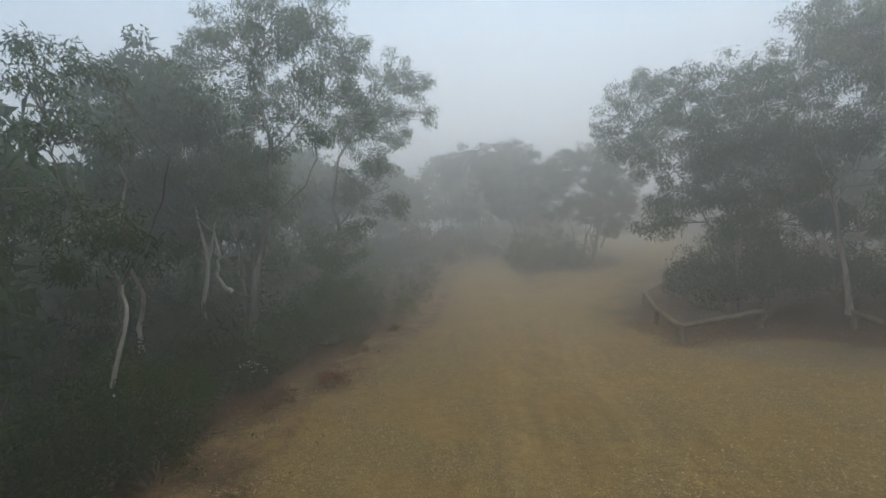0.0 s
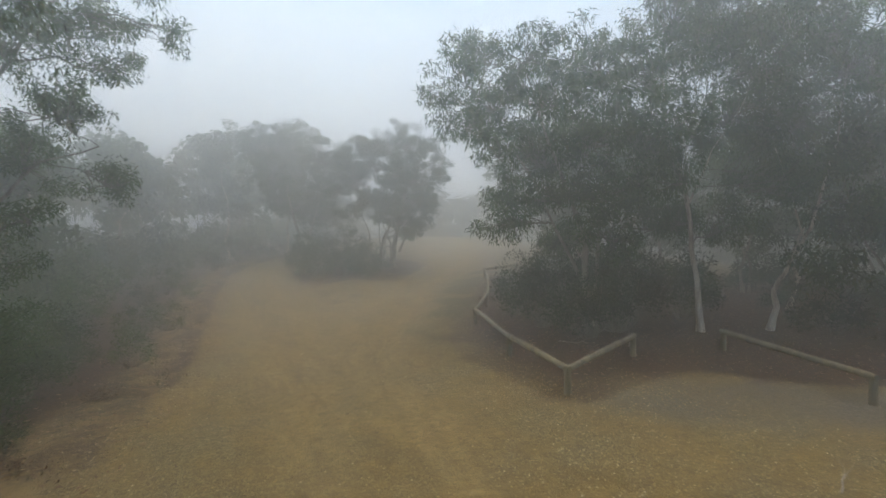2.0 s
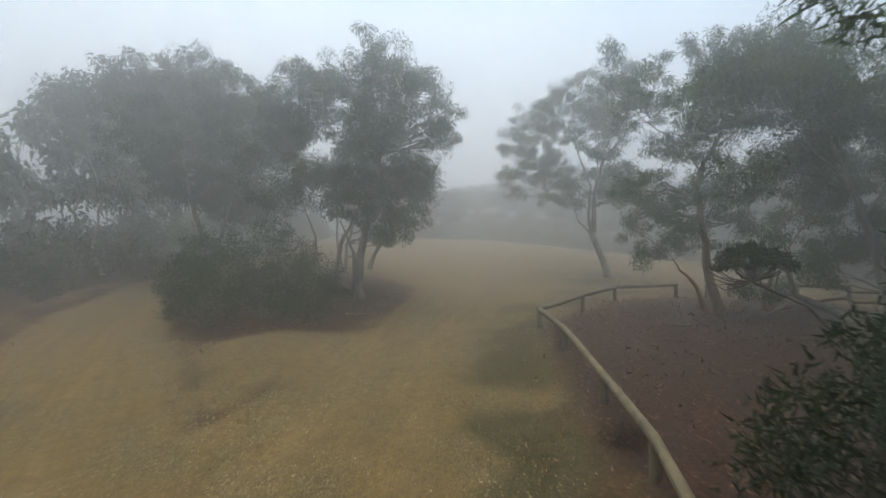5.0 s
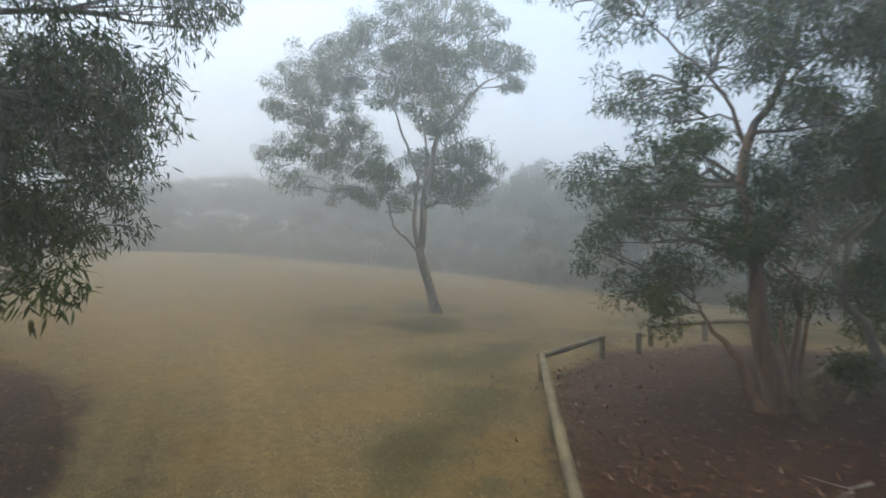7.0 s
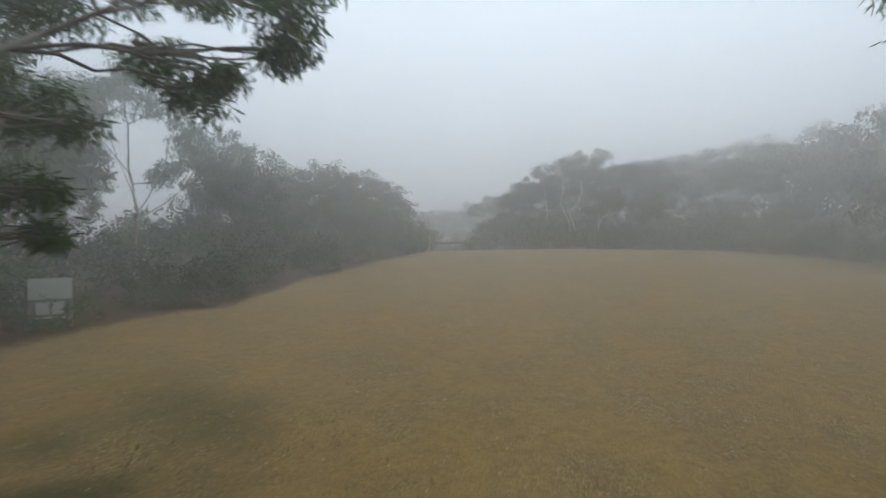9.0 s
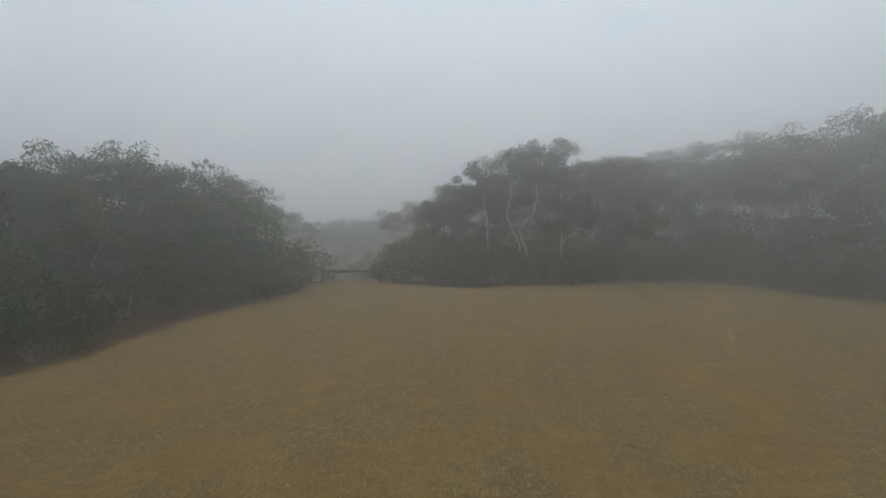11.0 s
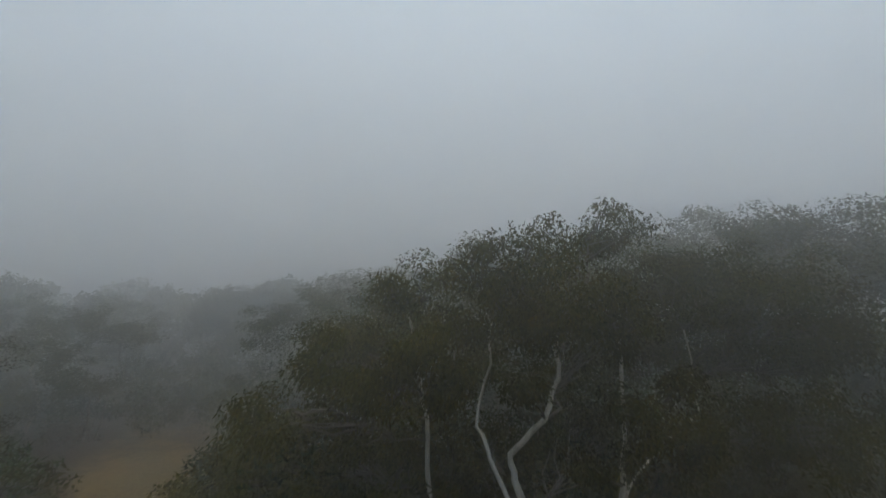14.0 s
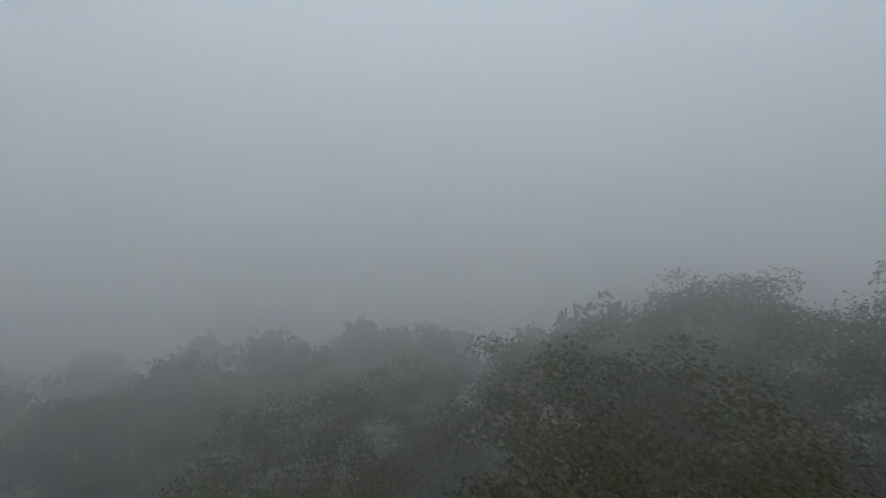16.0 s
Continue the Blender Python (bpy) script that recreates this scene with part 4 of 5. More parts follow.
def bent(rng, a, b, steps=5, sag=0.0, wiggle=0.06):
    """Points of a crooked branch from a to b."""
    a, b = Vector(a), Vector(b)
    far = (b - a).length
    out = []
    for i in range(steps + 1):
        t = i / steps
        p = a.lerp(b, t)
        w = math.sin(math.pi * t) * far
        out.append(p + Vector((rng.normal() * wiggle * w, rng.normal() * wiggle * w, sag * w + rng.normal() * wiggle * 0.6 * w)))
    return out


def gum_tree(name, label, spec, bark, leaf, seed, per=90, clump=0.36, length=0.17, width=0.021, density=1.0, trunk_radius=0.11, group="", z=None, sides=8, corners=4):
    """A eucalypt: trunks, a limb into each lobe of the crown, and the crown's leaves."""
    rng = np.random.default_rng(seed)
    x, y = spec["at"]
    root = new(name)
    root.location = (x, y, lift(x, y) if z is None else z)
    tagged(root, label, "tree", group)
    way = []
    for k, stem in enumerate(spec["stems"]):
        pts = [Vector(p) for p in stem]
        grounded = pts[0].z < 0.8
        r0 = trunk_radius * (1.0 if k == 0 else 0.62)
        if not grounded and way:
            r0 = 0.62 * min(way, key=lambda q: (q[0] - pts[0]).length)[1]
        r0 = spec.get("thick", {}).get(k, r0)
        taper = 0.6 if k in spec.get("pale", ()) else 0.85
        if grounded:
            pts[0].z = -0.15
        fine = []
        for a, b in zip(pts, pts[1:]):
            for t in (0.0, 0.34, 0.67):
                fine.append(a.lerp(b, t) + Vector(rng.normal(size=3) * 0.018))
        fine.append(pts[-1])
        n = len(fine)
        radii = [max(0.014, r0 * (1 - taper * (i / (n - 1)) ** 0.8) * (1.0 + (0.55 * math.exp(-i * 1.2) if grounded else 0))) for i in range(n)]
        v, f = [], []
        tube(v, f, fine, radii, sides, random.Random(seed + k), 0.07)
        link_mesh("trunk" if grounded else "limb", v, f, BARK_PALE if k in spec.get("pale", ()) else bark, root, smooth=True)
        way += [(p, r) for p, r in zip(fine, radii)]
    centres, sizes = [], []
    for k, (lx, ly, lz, r) in enumerate(spec["lobes"]):
        c = Vector((lx, ly, lz))
        low = [(p, rr) for p, rr in way if p.z < lz + 0.3 * r] or way
        start, rad = min(low, key=lambda q: (q[0] - c).length + 0.5 * abs(q[0].z - (lz - 0.5)))
        heart = c - Vector((0, 0, 0.35 * r))
        v, f = [], []
        main = bent(rng, start, heart, 5, 0.05, 0.07)
        r1 = min(rad * 0.6, 0.04, 0.012 + 0.016 * (heart - start).length)
        tube(v, f, main, [r1 * (1 - 0.75 * i / 5) for i in range(6)], 6)
        n = max(5, int(density * 15 * (r / 0.6) ** 2))
        for _ in range(n):
            d = rng.normal(size=3)
            d /= np.linalg.norm(d)
            p = c + Vector(d * r * rng.random() ** 0.4 * rng.uniform(0.8, 1.3) * np.array((1, 1, 0.8)))
            if p.z < 0.5:
                continue
            centres.append(tuple(p))
            sizes.append(min(clump, 0.12 + 0.75 * r) * rng.uniform(0.55, 1.05))
            if sides > 5:
                tube(v, f, bent(rng, main[int(rng.integers(2, 6))], p, 3, 0.0, 0.08), [0.016, 0.012, 0.009, 0.005], 4 if sides > 6 else 3)
        link_mesh("limb", v, f, BARK_TWIG, root)
    leaf_mesh("crown", leaves_round(rng, centres, sizes, per, length, width, corners=corners), leaf, root)
    return root


def grown(rng, tall, wide, stems, low=0.36):
    """A made-up crown and trunks for the woods."""
    st, lo = [], []
    for k in range(stems):
        a = rng.uniform(0, 6.28)
        top = Vector((math.cos(a) * wide * 0.45, math.sin(a) * wide * 0.45, tall * rng.uniform(0.62, 0.8)))
        st.append(bent(rng, (rng.normal() * 0.12, rng.normal() * 0.12, 0), top, 5, 0, 0.05))
    for k in range(12 + 2 * stems):
        a, q = 2.4 * k + rng.uniform(-0.4, 0.4), math.sqrt((k % 9 + rng.random()) / 9)
        drop = 0.0 if k < 9 else low * rng.random() ** 0.8
        lo.append((math.cos(a) * q * wide * 0.75, math.sin(a) * q * wide * 0.75, tall * (0.88 - 0.24 * q * q - drop), wide * rng.uniform(0.24, 0.36)))
    return dict(at=(0, 0), stems=st, lobes=lo)


def shrub(name, label, x, y, tall, wide, leaf, seed, per=60, count=26, length=0.09, width=0.014, clump=0.24, droop=-0.1, group=""):
    rng = np.random.default_rng(seed)
    root = new(name)
    root.location = (x, y, lift(x, y))
    tagged(root, label, "shrub", group)
    v, f, centres, sizes = [], [], [], []
    for k in range(count):
        a, q = rng.uniform(0, 6.28), math.sqrt(rng.random())
        top = tall * (1 - 0.55 * q * q)
        p = Vector((math.cos(a) * q * wide, math.sin(a) * q * wide, top * rng.uniform(0.35, 1.0)))
        centres.append(tuple(p))
        sizes.append(clump * rng.uniform(0.7, 1.3))
        if k % 2 == 0:
            tube(v, f, bent(rng, (p.x * 0.12, p.y * 0.12, -0.05), p, 4, 0.05, 0.06), [0.02, 0.016, 0.012, 0.008, 0.004], 3)
    link_mesh("stem", v, f, BARK_TWIG, root)
    leaf_mesh("foliage", leaves_round(rng, centres, sizes, per, length, width, droop, 0.8, 3), leaf, root)
    return root


near = dict(per=135, clump=0.36, length=0.125, width=0.0115)
hanging = dict(per=165, clump=0.34, length=0.105, width=0.01)
airy = dict(per=110, clump=0.34, length=0.125, width=0.0125, density=0.85)
middle = dict(per=84, clump=0.40, length=0.14, width=0.02, corners=3)
edge_of_wood = dict(per=85, clump=0.42, length=0.15, width=0.026, corners=3, density=0.8)
fine = dict(per=230, clump=0.42, length=0.065, width=0.017, corners=3, density=1.0)
gum_tree("gum_tree", "slender lone gum tree with forked leaning trunk and open crown", LONE, BARK_GREY, LEAF_GUM, 1, trunk_radius=0.17, density=0.95, **near)
gum_tree("gum_tree", "dense dark gum tree with several leaning stems on a litter island", ISLE, BARK_GREY, LEAF_GUM, 2, trunk_radius=0.16, density=0.95, **near)
ISLE_END = dict(at=(10.2, 37.0), stems=[[(0, 0, 0), (0.1, 0.1, 1.2), (0.5, 0.2, 2.4), (1.0, 0.5, 3.3), (1.6, 0.8, 3.7)], [(0, 0, 0), (-0.3, 0.2, 1.5), (-0.2, 0.4, 3.0), (0.3, 0.2, 4.2)]],
                lobes=[(2.52, 0.72, 4.07, 0.32), (2.87, 0.52, 3.93, 0.21), (2.67, 0.58, 3.6, 0.23), (2.57, 0.6, 3.37, 0.11), (1.97, 1.07, 4.05, 0.27), (1.49, 1.41, 3.62, 0.2), (1.81, 1.32, 3.26, 0.17), (2.04, 1.16, 3.38, 0.09), (1.29, 1.36, 4.2, 0.28), (0.73, 1.61, 4.13, 0.25), (0.18, 1.76, 4.13, 0.34), (-0.09, 1.93, 3.43, 0.32),
                       (0.45, 1.68, 3.23, 0.25), (0.67, 1.31, 2.55, 0.15), (0.77, 1.28, 2.23, 0.08), (-0.05, 1.6, 2.56, 0.17), (0.84, 1.47, 3.1, 0.12), (2.27, 0.79, 4.39, 0.29), (1.0, -0.76, 1.6, 0.2), (1.28, -0.89, 1.67, 0.19), (1.5, -1.0, 1.61, 0.13), (1.5, -1.0, 1.4, 0.12), (1.36, -0.95, 1.28, 0.1),
                       (0.96, -0.74, 1.38, 0.11), (1.1, -0.68, 1.88, 0.1), (0.2, 0.2, 4.8, 0.6), (-0.6, 0.8, 4.0, 0.7)])
gum_tree("gum_tree", "gum with long low branches hanging over the gravel", ISLE_END, BARK_GREY, LEAF_FRESH, 22, trunk_radius=0.085, density=2.2, **dict(hanging, clump=0.26, per=125))
gum_tree("gum_tree", "broad dark gum tree behind shrubs on the island", ISLE_BACK, BARK_GREY, LEAF_GUM, 3, trunk_radius=0.14, **middle)
gum_tree("gum_tree", "tall gum with rusty peeling trunk beside the log barrier", GUM, BARK_RED, LEAF_GUM, 4, trunk_radius=0.13, density=0.6, **hanging)
gum_tree("gum_tree", "many-stemmed gum with thin pale stems in leaf litter", GUM_MANY, BARK_RED, LEAF_GUM, 5, trunk_radius=0.06, **near)
gum_tree("gum_tree", "crooked gum with low dark hanging foliage", GUM_SIDE, BARK_GREY, LEAF_GUM, 6, trunk_radius=0.13, **near)
gum_tree("gum_tree", "leaning brown gum with high spreading crown", GUM_NEAR, BARK_GREY, LEAF_GUM, 7, trunk_radius=0.14, **near)
gum_tree("gum_tree", "gum whose trunk sprawls along the litter before rising", SPRAWL, BARK_GREY, LEAF_GUM, 23, trunk_radius=0.11, **near)
gum_tree("gum_tree", "bushy many-trunked gum rising out of shrubs behind the barrier", BARRIER_TREE, BARK_GREY, LEAF_FRESH, 8, trunk_radius=0.1, density=0.85, **middle)
gum_tree("gum_tree", "tall thin grey gum beside the log barrier", BARRIER_TREE_TALL, BARK_WHITE, LEAF_FRESH, 9, trunk_radius=0.085, density=0.8, **middle)
gum_tree("gum_tree", "gum with leaning bare white trunk in red litter", BARRIER_TREE_PALE, BARK_WHITE, LEAF_FRESH, 10, trunk_radius=0.09, density=0.8, **middle)
gum_tree("gum_tree", "tall roadside gum with curved white limb at its foot", dict(ROADSIDE, pale=(3,), thick={2: 0.05, 3: 0.05, 4: 0.032}), BARK_GREY, LEAF_GUM, 11, trunk_radius=0.11, **airy)
gum_tree("gum_tree", "spindly roadside gum with open drooping branches", ROADSIDE_FAR, BARK_GREY, LEAF_GUM, 12, trunk_radius=0.11, **airy)
gum_tree("gum_tree", "low bushy gum with white leaning trunk in the thicket", dict(THICKET, pale=(0,), thick={0: 0.05}), BARK_TWIG, LEAF_GUM, 13, trunk_radius=0.065, **airy)
gum_tree("gum_tree", "gum with bent bare white trunk in the thicket", THICKET_PALE, BARK_PALE, LEAF_GUM, 14, trunk_radius=0.07, **middle)
gum_tree("gum_tree", "half-bare gum with forked branches at the clearing's edge", SPARSE, BARK_WHITE, LEAF_GUM, 15, trunk_radius=0.08, **edge_of_wood)
gum_tree("gum_tree", "dark spreading gum behind the notice board", SHADY, BARK_GREY, LEAF_GUM, 16, trunk_radius=0.13, **edge_of_wood)
gum_tree("gum_tree", "round-headed gum at the clearing's edge", EDGE_ROUND, BARK_GREY, LEAF_GUM, 17, **edge_of_wood)
gum_tree("gum_tree", "broad low gum beside the gap in the woods", EDGE_BROAD, BARK_GREY, LEAF_GUM, 18, **edge_of_wood)
gum_tree("gum_tree", "olive hill gum with twisted white trunks", dict(HILL, pale=(0, 1)), BARK_PALE, LEAF_HILL, 19, trunk_radius=0.06, **fine)
gum_tree("gum_tree", "dense olive hill gum reaching down to the gravel", dict(HILL_FRONT, pale=(0, 1)), BARK_PALE, LEAF_HILL, 20, trunk_radius=0.045, **fine)
gum_tree("gum_tree", "olive hill gum with sharply bent white limb", dict(HILL_SIDE, pale=(0, 1)), BARK_PALE, LEAF_HILL, 21, trunk_radius=0.05, **fine)


# ---------- the woods round the clearing ----------
def scatter(seed, tries, lo, hi, gap, accept):
    """Places outside the open ground, between lo and hi metres from its edge."""
    rng = np.random.default_rng(seed)
    pts = np.stack([rng.uniform(-24, 56, tries), rng.uniform(-4, 92, tries)], 1)
    o = -inside(OPEN, pts[:, 0], pts[:, 1])
    out = []
    for (x, y), d in zip(pts, o):
        if lo < d < hi and accept(x, y) and all((x - a) ** 2 + (y - b) ** 2 > gap * gap for a, b in out):
            out.append((float(x), float(y)))
    return out


SPECIAL = [s["at"] for s in (LONE, ISLE, ISLE_END, ISLE_BACK, GUM, GUM_MANY, GUM_SIDE, GUM_NEAR, SPRAWL, BARRIER_TREE, BARRIER_TREE_TALL, BARRIER_TREE_PALE, ROADSIDE,
                             ROADSIDE_FAR, THICKET, THICKET_PALE, SPARSE, SHADY, EDGE_ROUND, EDGE_BROAD, HILL, HILL_FRONT, HILL_SIDE)]


def free(x, y, gap):
    return all((x - a) ** 2 + (y - b) ** 2 > gap * gap for a, b in SPECIAL)


def seen(x, y):
    """Leaves out the ground behind the start of the walk."""
    return not (y < 3 and x > -3) and not (x > 15 and y < 9) and not (x > 40 and y < 18)


def crown_limit(x, y):
    """Trees on the hill stay low, as the wind has them."""
    if y > 55:
        top = np.interp(x, [8, 12, 16, 21, 25, 30, 36], [9.2, 8.9, 8.6, 9.2, 9.8, 10.7, 12.3]) - 0.06 * max(0, y - 66)
        return max(2.2, float(top) - 0.55 - lift(x, y))
    return 9.0 if x > 27 and y > 30 else 6.4 if y > 50 else 9.8 if x < 7 and y > 28 else 8.2


def master(seed, tall, wide, stems, bark, leaf, **kw):
    rng = np.random.default_rng(seed)
    ob = gum_tree("gum_tree", kw.pop("label"), grown(rng, tall, wide, stems, kw.pop("low", 0.36)), bark, leaf, seed, **kw)
    ob["tall"] = tall
    return ob


edge_places = scatter(5, 5000, 0.9, 6.0, 2.4, lambda x, y: seen(x, y) and free(x, y, 1.7) and not (x < 2 and x > -5.8 and y < 40) and not (x < 0 and 17 < y < 41 and x > 0.3 - 0.27 * (y - 9)) and not (x < 0 and y < 9) and not (-1 < x < 10.5 and 44.5 < y < 57))
deep_places = scatter(6, 6000, 6.0, 15.0, 3.3, lambda x, y: seen(x, y) and (x > -18 or y > 12) and not (x < 0 and 16 < y < 40 and x > -0.8 - 0.27 * (y - 9)) and (math.hypot(x - 22, y - 63) > 13.0 or x < 18) and not (-8 < x < 7 and 53 < y < 72))
valley = [p for p in edge_places if p[1] <= 52]
hill = [p for p in edge_places if p[1] > 52]
kinds = [(6.6, 2.3, 2, BARK_GREY), (7.0, 2.1, 1, BARK_WHITE), (6.0, 2.5, 3, BARK_GREY), (6.4, 2.2, 2, BARK_GREY)]
wood = dict(corners=3, low=0.5, per=56, clump=0.5, length=0.15, width=0.042, trunk_radius=0.075, density=0.55, sides=5, group="woods round the clearing")
far = dict(corners=3, low=0.6, per=17, clump=0.72, length=0.4, width=0.12, trunk_radius=0.1, density=0.4, sides=5, group="woods behind the clearing's edge")


def grove(seed0, places, how, leaf, label, low, high, spread=1.0):
    masters = []
    for k, ((t, w, s, bark), (x, y)) in enumerate(zip(kinds, places)):
        m = master(seed0 + k, t, w, s, bark, leaf, label=label, z=lift(x, y), **how)
        m.location = (x, y, lift(x, y) - 0.03)
        f = min(1.0, crown_limit(x, y) / t)
        m.scale = (f * spread, f * spread, f)
        masters.append(m)
    gen = np.random.default_rng(seed0)
    for k, (x, y) in enumerate(places[len(kinds):]):
        m = masters[k % len(masters)]
        s = gen.uniform(low, high) * (1.25 if x < 7 and y > 28 else 1.0)
        s = min(s, crown_limit(x, y) / m["tall"] * gen.uniform(0.88, 1.0))
        q = s / m.scale[2]
        copy_thing(m, Matrix.LocRotScale((x, y, lift(x, y) - 0.03), Euler((0, 0, gen.uniform(0, 6.28))), (q, q, q * gen.uniform(0.95, 1.04))))


grove(100, valley, wood, LEAF_GUM, "dusky gum tree in the foggy woods", 0.8, 1.15)
close = [p for p in hill if math.hypot(p[0] - 22, p[1] - 62) < 13]
closest = scatter(15, 3500, 1.2, 14.0, 2.3, lambda x, y: math.hypot(x - 22, y - 63) < 12 and y > 58 and free(x, y, 1.2) and x > 18.4)
grove(120, [p for p in hill if p not in close], wood, LEAF_HILL, "low olive gum tree on the foggy hill", 0.95, 1.3)
canopy = dict(corners=3, low=0.5, per=125, clump=0.42, length=0.062, width=0.025, trunk_radius=0.06, density=0.66, sides=5, group="woods on the hill")
grove(180, closest + [p for p in close if p[0] < 18], canopy, LEAF_HILL, "dense olive gum tree on the foggy hill", 0.9, 1.1, 1.42)
grove(170, [p for p in deep_places if p[0] < 0 and p[1] < 20], far, LEAF_GUM, "dusky gum tree behind the roadside thicket", 0.85, 1.15)
grove(140, [p for p in deep_places if p[1] <= 54 and not (p[0] < 0 and p[1] < 20)], far, LEAF_GUM, "gum tree fading into the fog", 0.85, 1.15)
grove(160, [p for p in deep_places if p[1] > 54] + [(17.0, 75.5), (14.8, 77.5), (19.4, 78.0), (17.2, 81.0), (12.5, 80.5), (21.5, 81.5)], far, LEAF_HILL, "hill gum tree fading into the fog", 0.75, 1.0)

# low scrub that closes the woods underneath
scrub_places = scatter(44, 6000, 4.4, 11.0, 1.9, lambda x, y: seen(x, y) and free(x, y, 0.8) and (x > 24 or y > 26) and not (y > 56 and 14 < x < 19.5))
scrub = [shrub("scrub_shrub", "dusky scrub filling the foggy woods", *scrub_places[k], 2.3, 1.5, (LEAF_HEATH, LEAF_GUM)[k], 350 + k, per=20, count=40, length=0.3, width=0.06, clump=0.5, group="scrub in the woods") for k in (0, 1)]
dice = np.random.default_rng(45)
west = scatter(46, 4000, 8.5, 24.0, 1.7, lambda x, y: x < -8.5 and 17 < y < 36)
east = [(36.5, 60.5), (38.2, 61.8), (37.4, 63.6), (39.6, 60.0), (40.2, 62.6), (35.4, 62.6), (38.8, 64.8), (41.4, 61.2)]
for k, (x, y) in enumerate(scrub_places[2:] + west + east):
    q = dice.uniform(0.8, 1.15)
    copy_thing(scrub[k % 2], Matrix.LocRotScale((x, y, lift(x, y) - 0.03), Euler((0, 0, dice.uniform(0, 6.28))), (q, q, q)))

# heath under the trees
heath_kinds = [("heath_shrub", "dark green wiry heath shrub under the trees", 1.0, 0.7, LEAF_HEATH), ("heath_shrub", "dense dusky shrub under the trees", 1.35, 0.85, LEAF_HEATH),
               ("heath_shrub", "low tangled olive shrub at the wood's edge", 0.75, 0.75, LEAF_GUM), ("heath_shrub", "thin rusty-tipped shrub at the wood's edge", 0.8, 0.5, LEAF_RUST)]
under = scatter(8, 7000, 0.5, 4.6, 1.15, lambda x, y: seen(x, y) and free(x, y, 0.5) and not (x < 2.5 and 17 < y < 44) and not (x < 0 and float(inside(OPEN, x, y)) > -2.4))
order = np.random.default_rng(9)
heads = []
for k, (n, lab, t, w, leaf) in enumerate(heath_kinds):
    heads.append(shrub(n, lab, *under[k], t, w, leaf, 200 + k, per=40, count=24, length=0.15, width=0.026, clump=0.27, group="heath under the woods"))
for k, (x, y) in enumerate(under[len(heads):]):
    o = heads[(0, 1, 1, 0, 2, 1, 0, 2, 1, 3)[k % 10]]
    s = order.uniform(0.75, 1.35)
    copy_thing(o, Matrix.LocRotScale((x, y, lift(x, y) - 0.02), Euler((0, 0, order.uniform(0, 6.28))), (s, s, s * order.uniform(0.85, 1.15))))

soft = scatter(28, 5000, 2.2, 6.5, 0.8, lambda x, y: x < -3 and 2.5 < y < 17 and free(x, y, 0.3))
tufts = [shrub("heath_shrub", "soft fine-leaved green heath tuft beside the road", *soft[k], 0.75 + 0.25 * k, 0.62, (LEAF_SOFT, LEAF_HEATH)[k], 220 + k, per=85, count=26, length=0.075, width=0.013, clump=0.22, droop=-0.5, group="soft heath beside the road") for k in (0, 1)]
for k, (x, y) in enumerate(soft[2:]):
    s = order.uniform(0.7, 1.15) * (0.62 if float(inside(OPEN, x, y)) > -2.9 else 1.0)
    copy_thing(tufts[k % 2], Matrix.LocRotScale((x, y, lift(x, y) - 0.02), Euler((0, 0, order.uniform(0, 6.28))), (s, s, s * order.uniform(0.8, 1.1))))
for k, (x, y, t, w) in enumerate([(-4.3, 6.2, 1.2, 0.7), (-4.35, 6.75, 1.45, 0.6), (-5.2, 5.9, 1.3, 0.8), (-4.7, 5.2, 0.95, 0.6), (-5.0, 7.9, 1.4, 0.8), (-6.0, 7.0, 1.5, 0.9), (-4.0, 7.4, 1.0, 0.6), (-5.7, 4.8, 1.1, 0.7), (-4.6, 9.0, 1.2, 0.8), (-5.9, 9.3, 1.5, 0.9), (-4.15, 6.5, 1.25, 0.5), (-4.5, 6.95, 1.15, 0.45), (-6.0, 13.2, 2.0, 0.9), (-5.4, 12.4, 1.4, 0.8), (-6.9, 13.4, 1.9, 0.9)]):
    shrub("heath_shrub", "dense dark green heath shrub crowding a pale trunk", x, y, t, w, LEAF_SOFT if k % 3 else LEAF_HEATH, 230 + k, per=85, count=int(16 + 20 * w * t), length=0.08, width=0.014, clump=0.24, droop=-0.4, group="soft heath beside the road")

for k, (x, y, t, w) in enumerate([(-3.2, 15.5, 2.4, 0.8), (-3.5, 16.2, 1.9, 0.7), (-4.4, 8.6, 1.0, 0.6), (-4.2, 10.0, 1.0, 0.6), (-4.0, 11.6, 1.1, 0.65), (-3.5, 13.2, 1.2, 0.7), (-3.1, 15.0, 1.3, 0.7), (-2.8, 17.0, 1.2, 0.7),
                                  (-4.9, 7.2, 0.9, 0.55), (-2.6, 19.2, 1.1, 0.7), (-3.6, 12.9, 1.5, 0.8), (-3.3, 14.8, 1.6, 0.8)]):
    shrub("heath_shrub", "lush dark green shrub leaning over the road bank", x, y, t, w, LEAF_SOFT if k % 2 else LEAF_GUM, 250 + k, per=80, count=int(16 + 22 * w * t), length=0.085, width=0.015, clump=0.25, droop=-0.3, group="shrubs on the road bank")

deep_heath = scatter(29, 5000, 5.0, 13.0, 1.15, lambda x, y: x < -6 and 1.5 < y < 22 and free(x, y, 0.4))
for k, (x, y) in enumerate(deep_heath):
    s = order.uniform(1.0, 1.5)
    copy_thing(heads[k % 2], Matrix.LocRotScale((x, y, lift(x, y) - 0.02), Euler((0, 0, order.uniform(0, 6.28))), (s, s, s)))

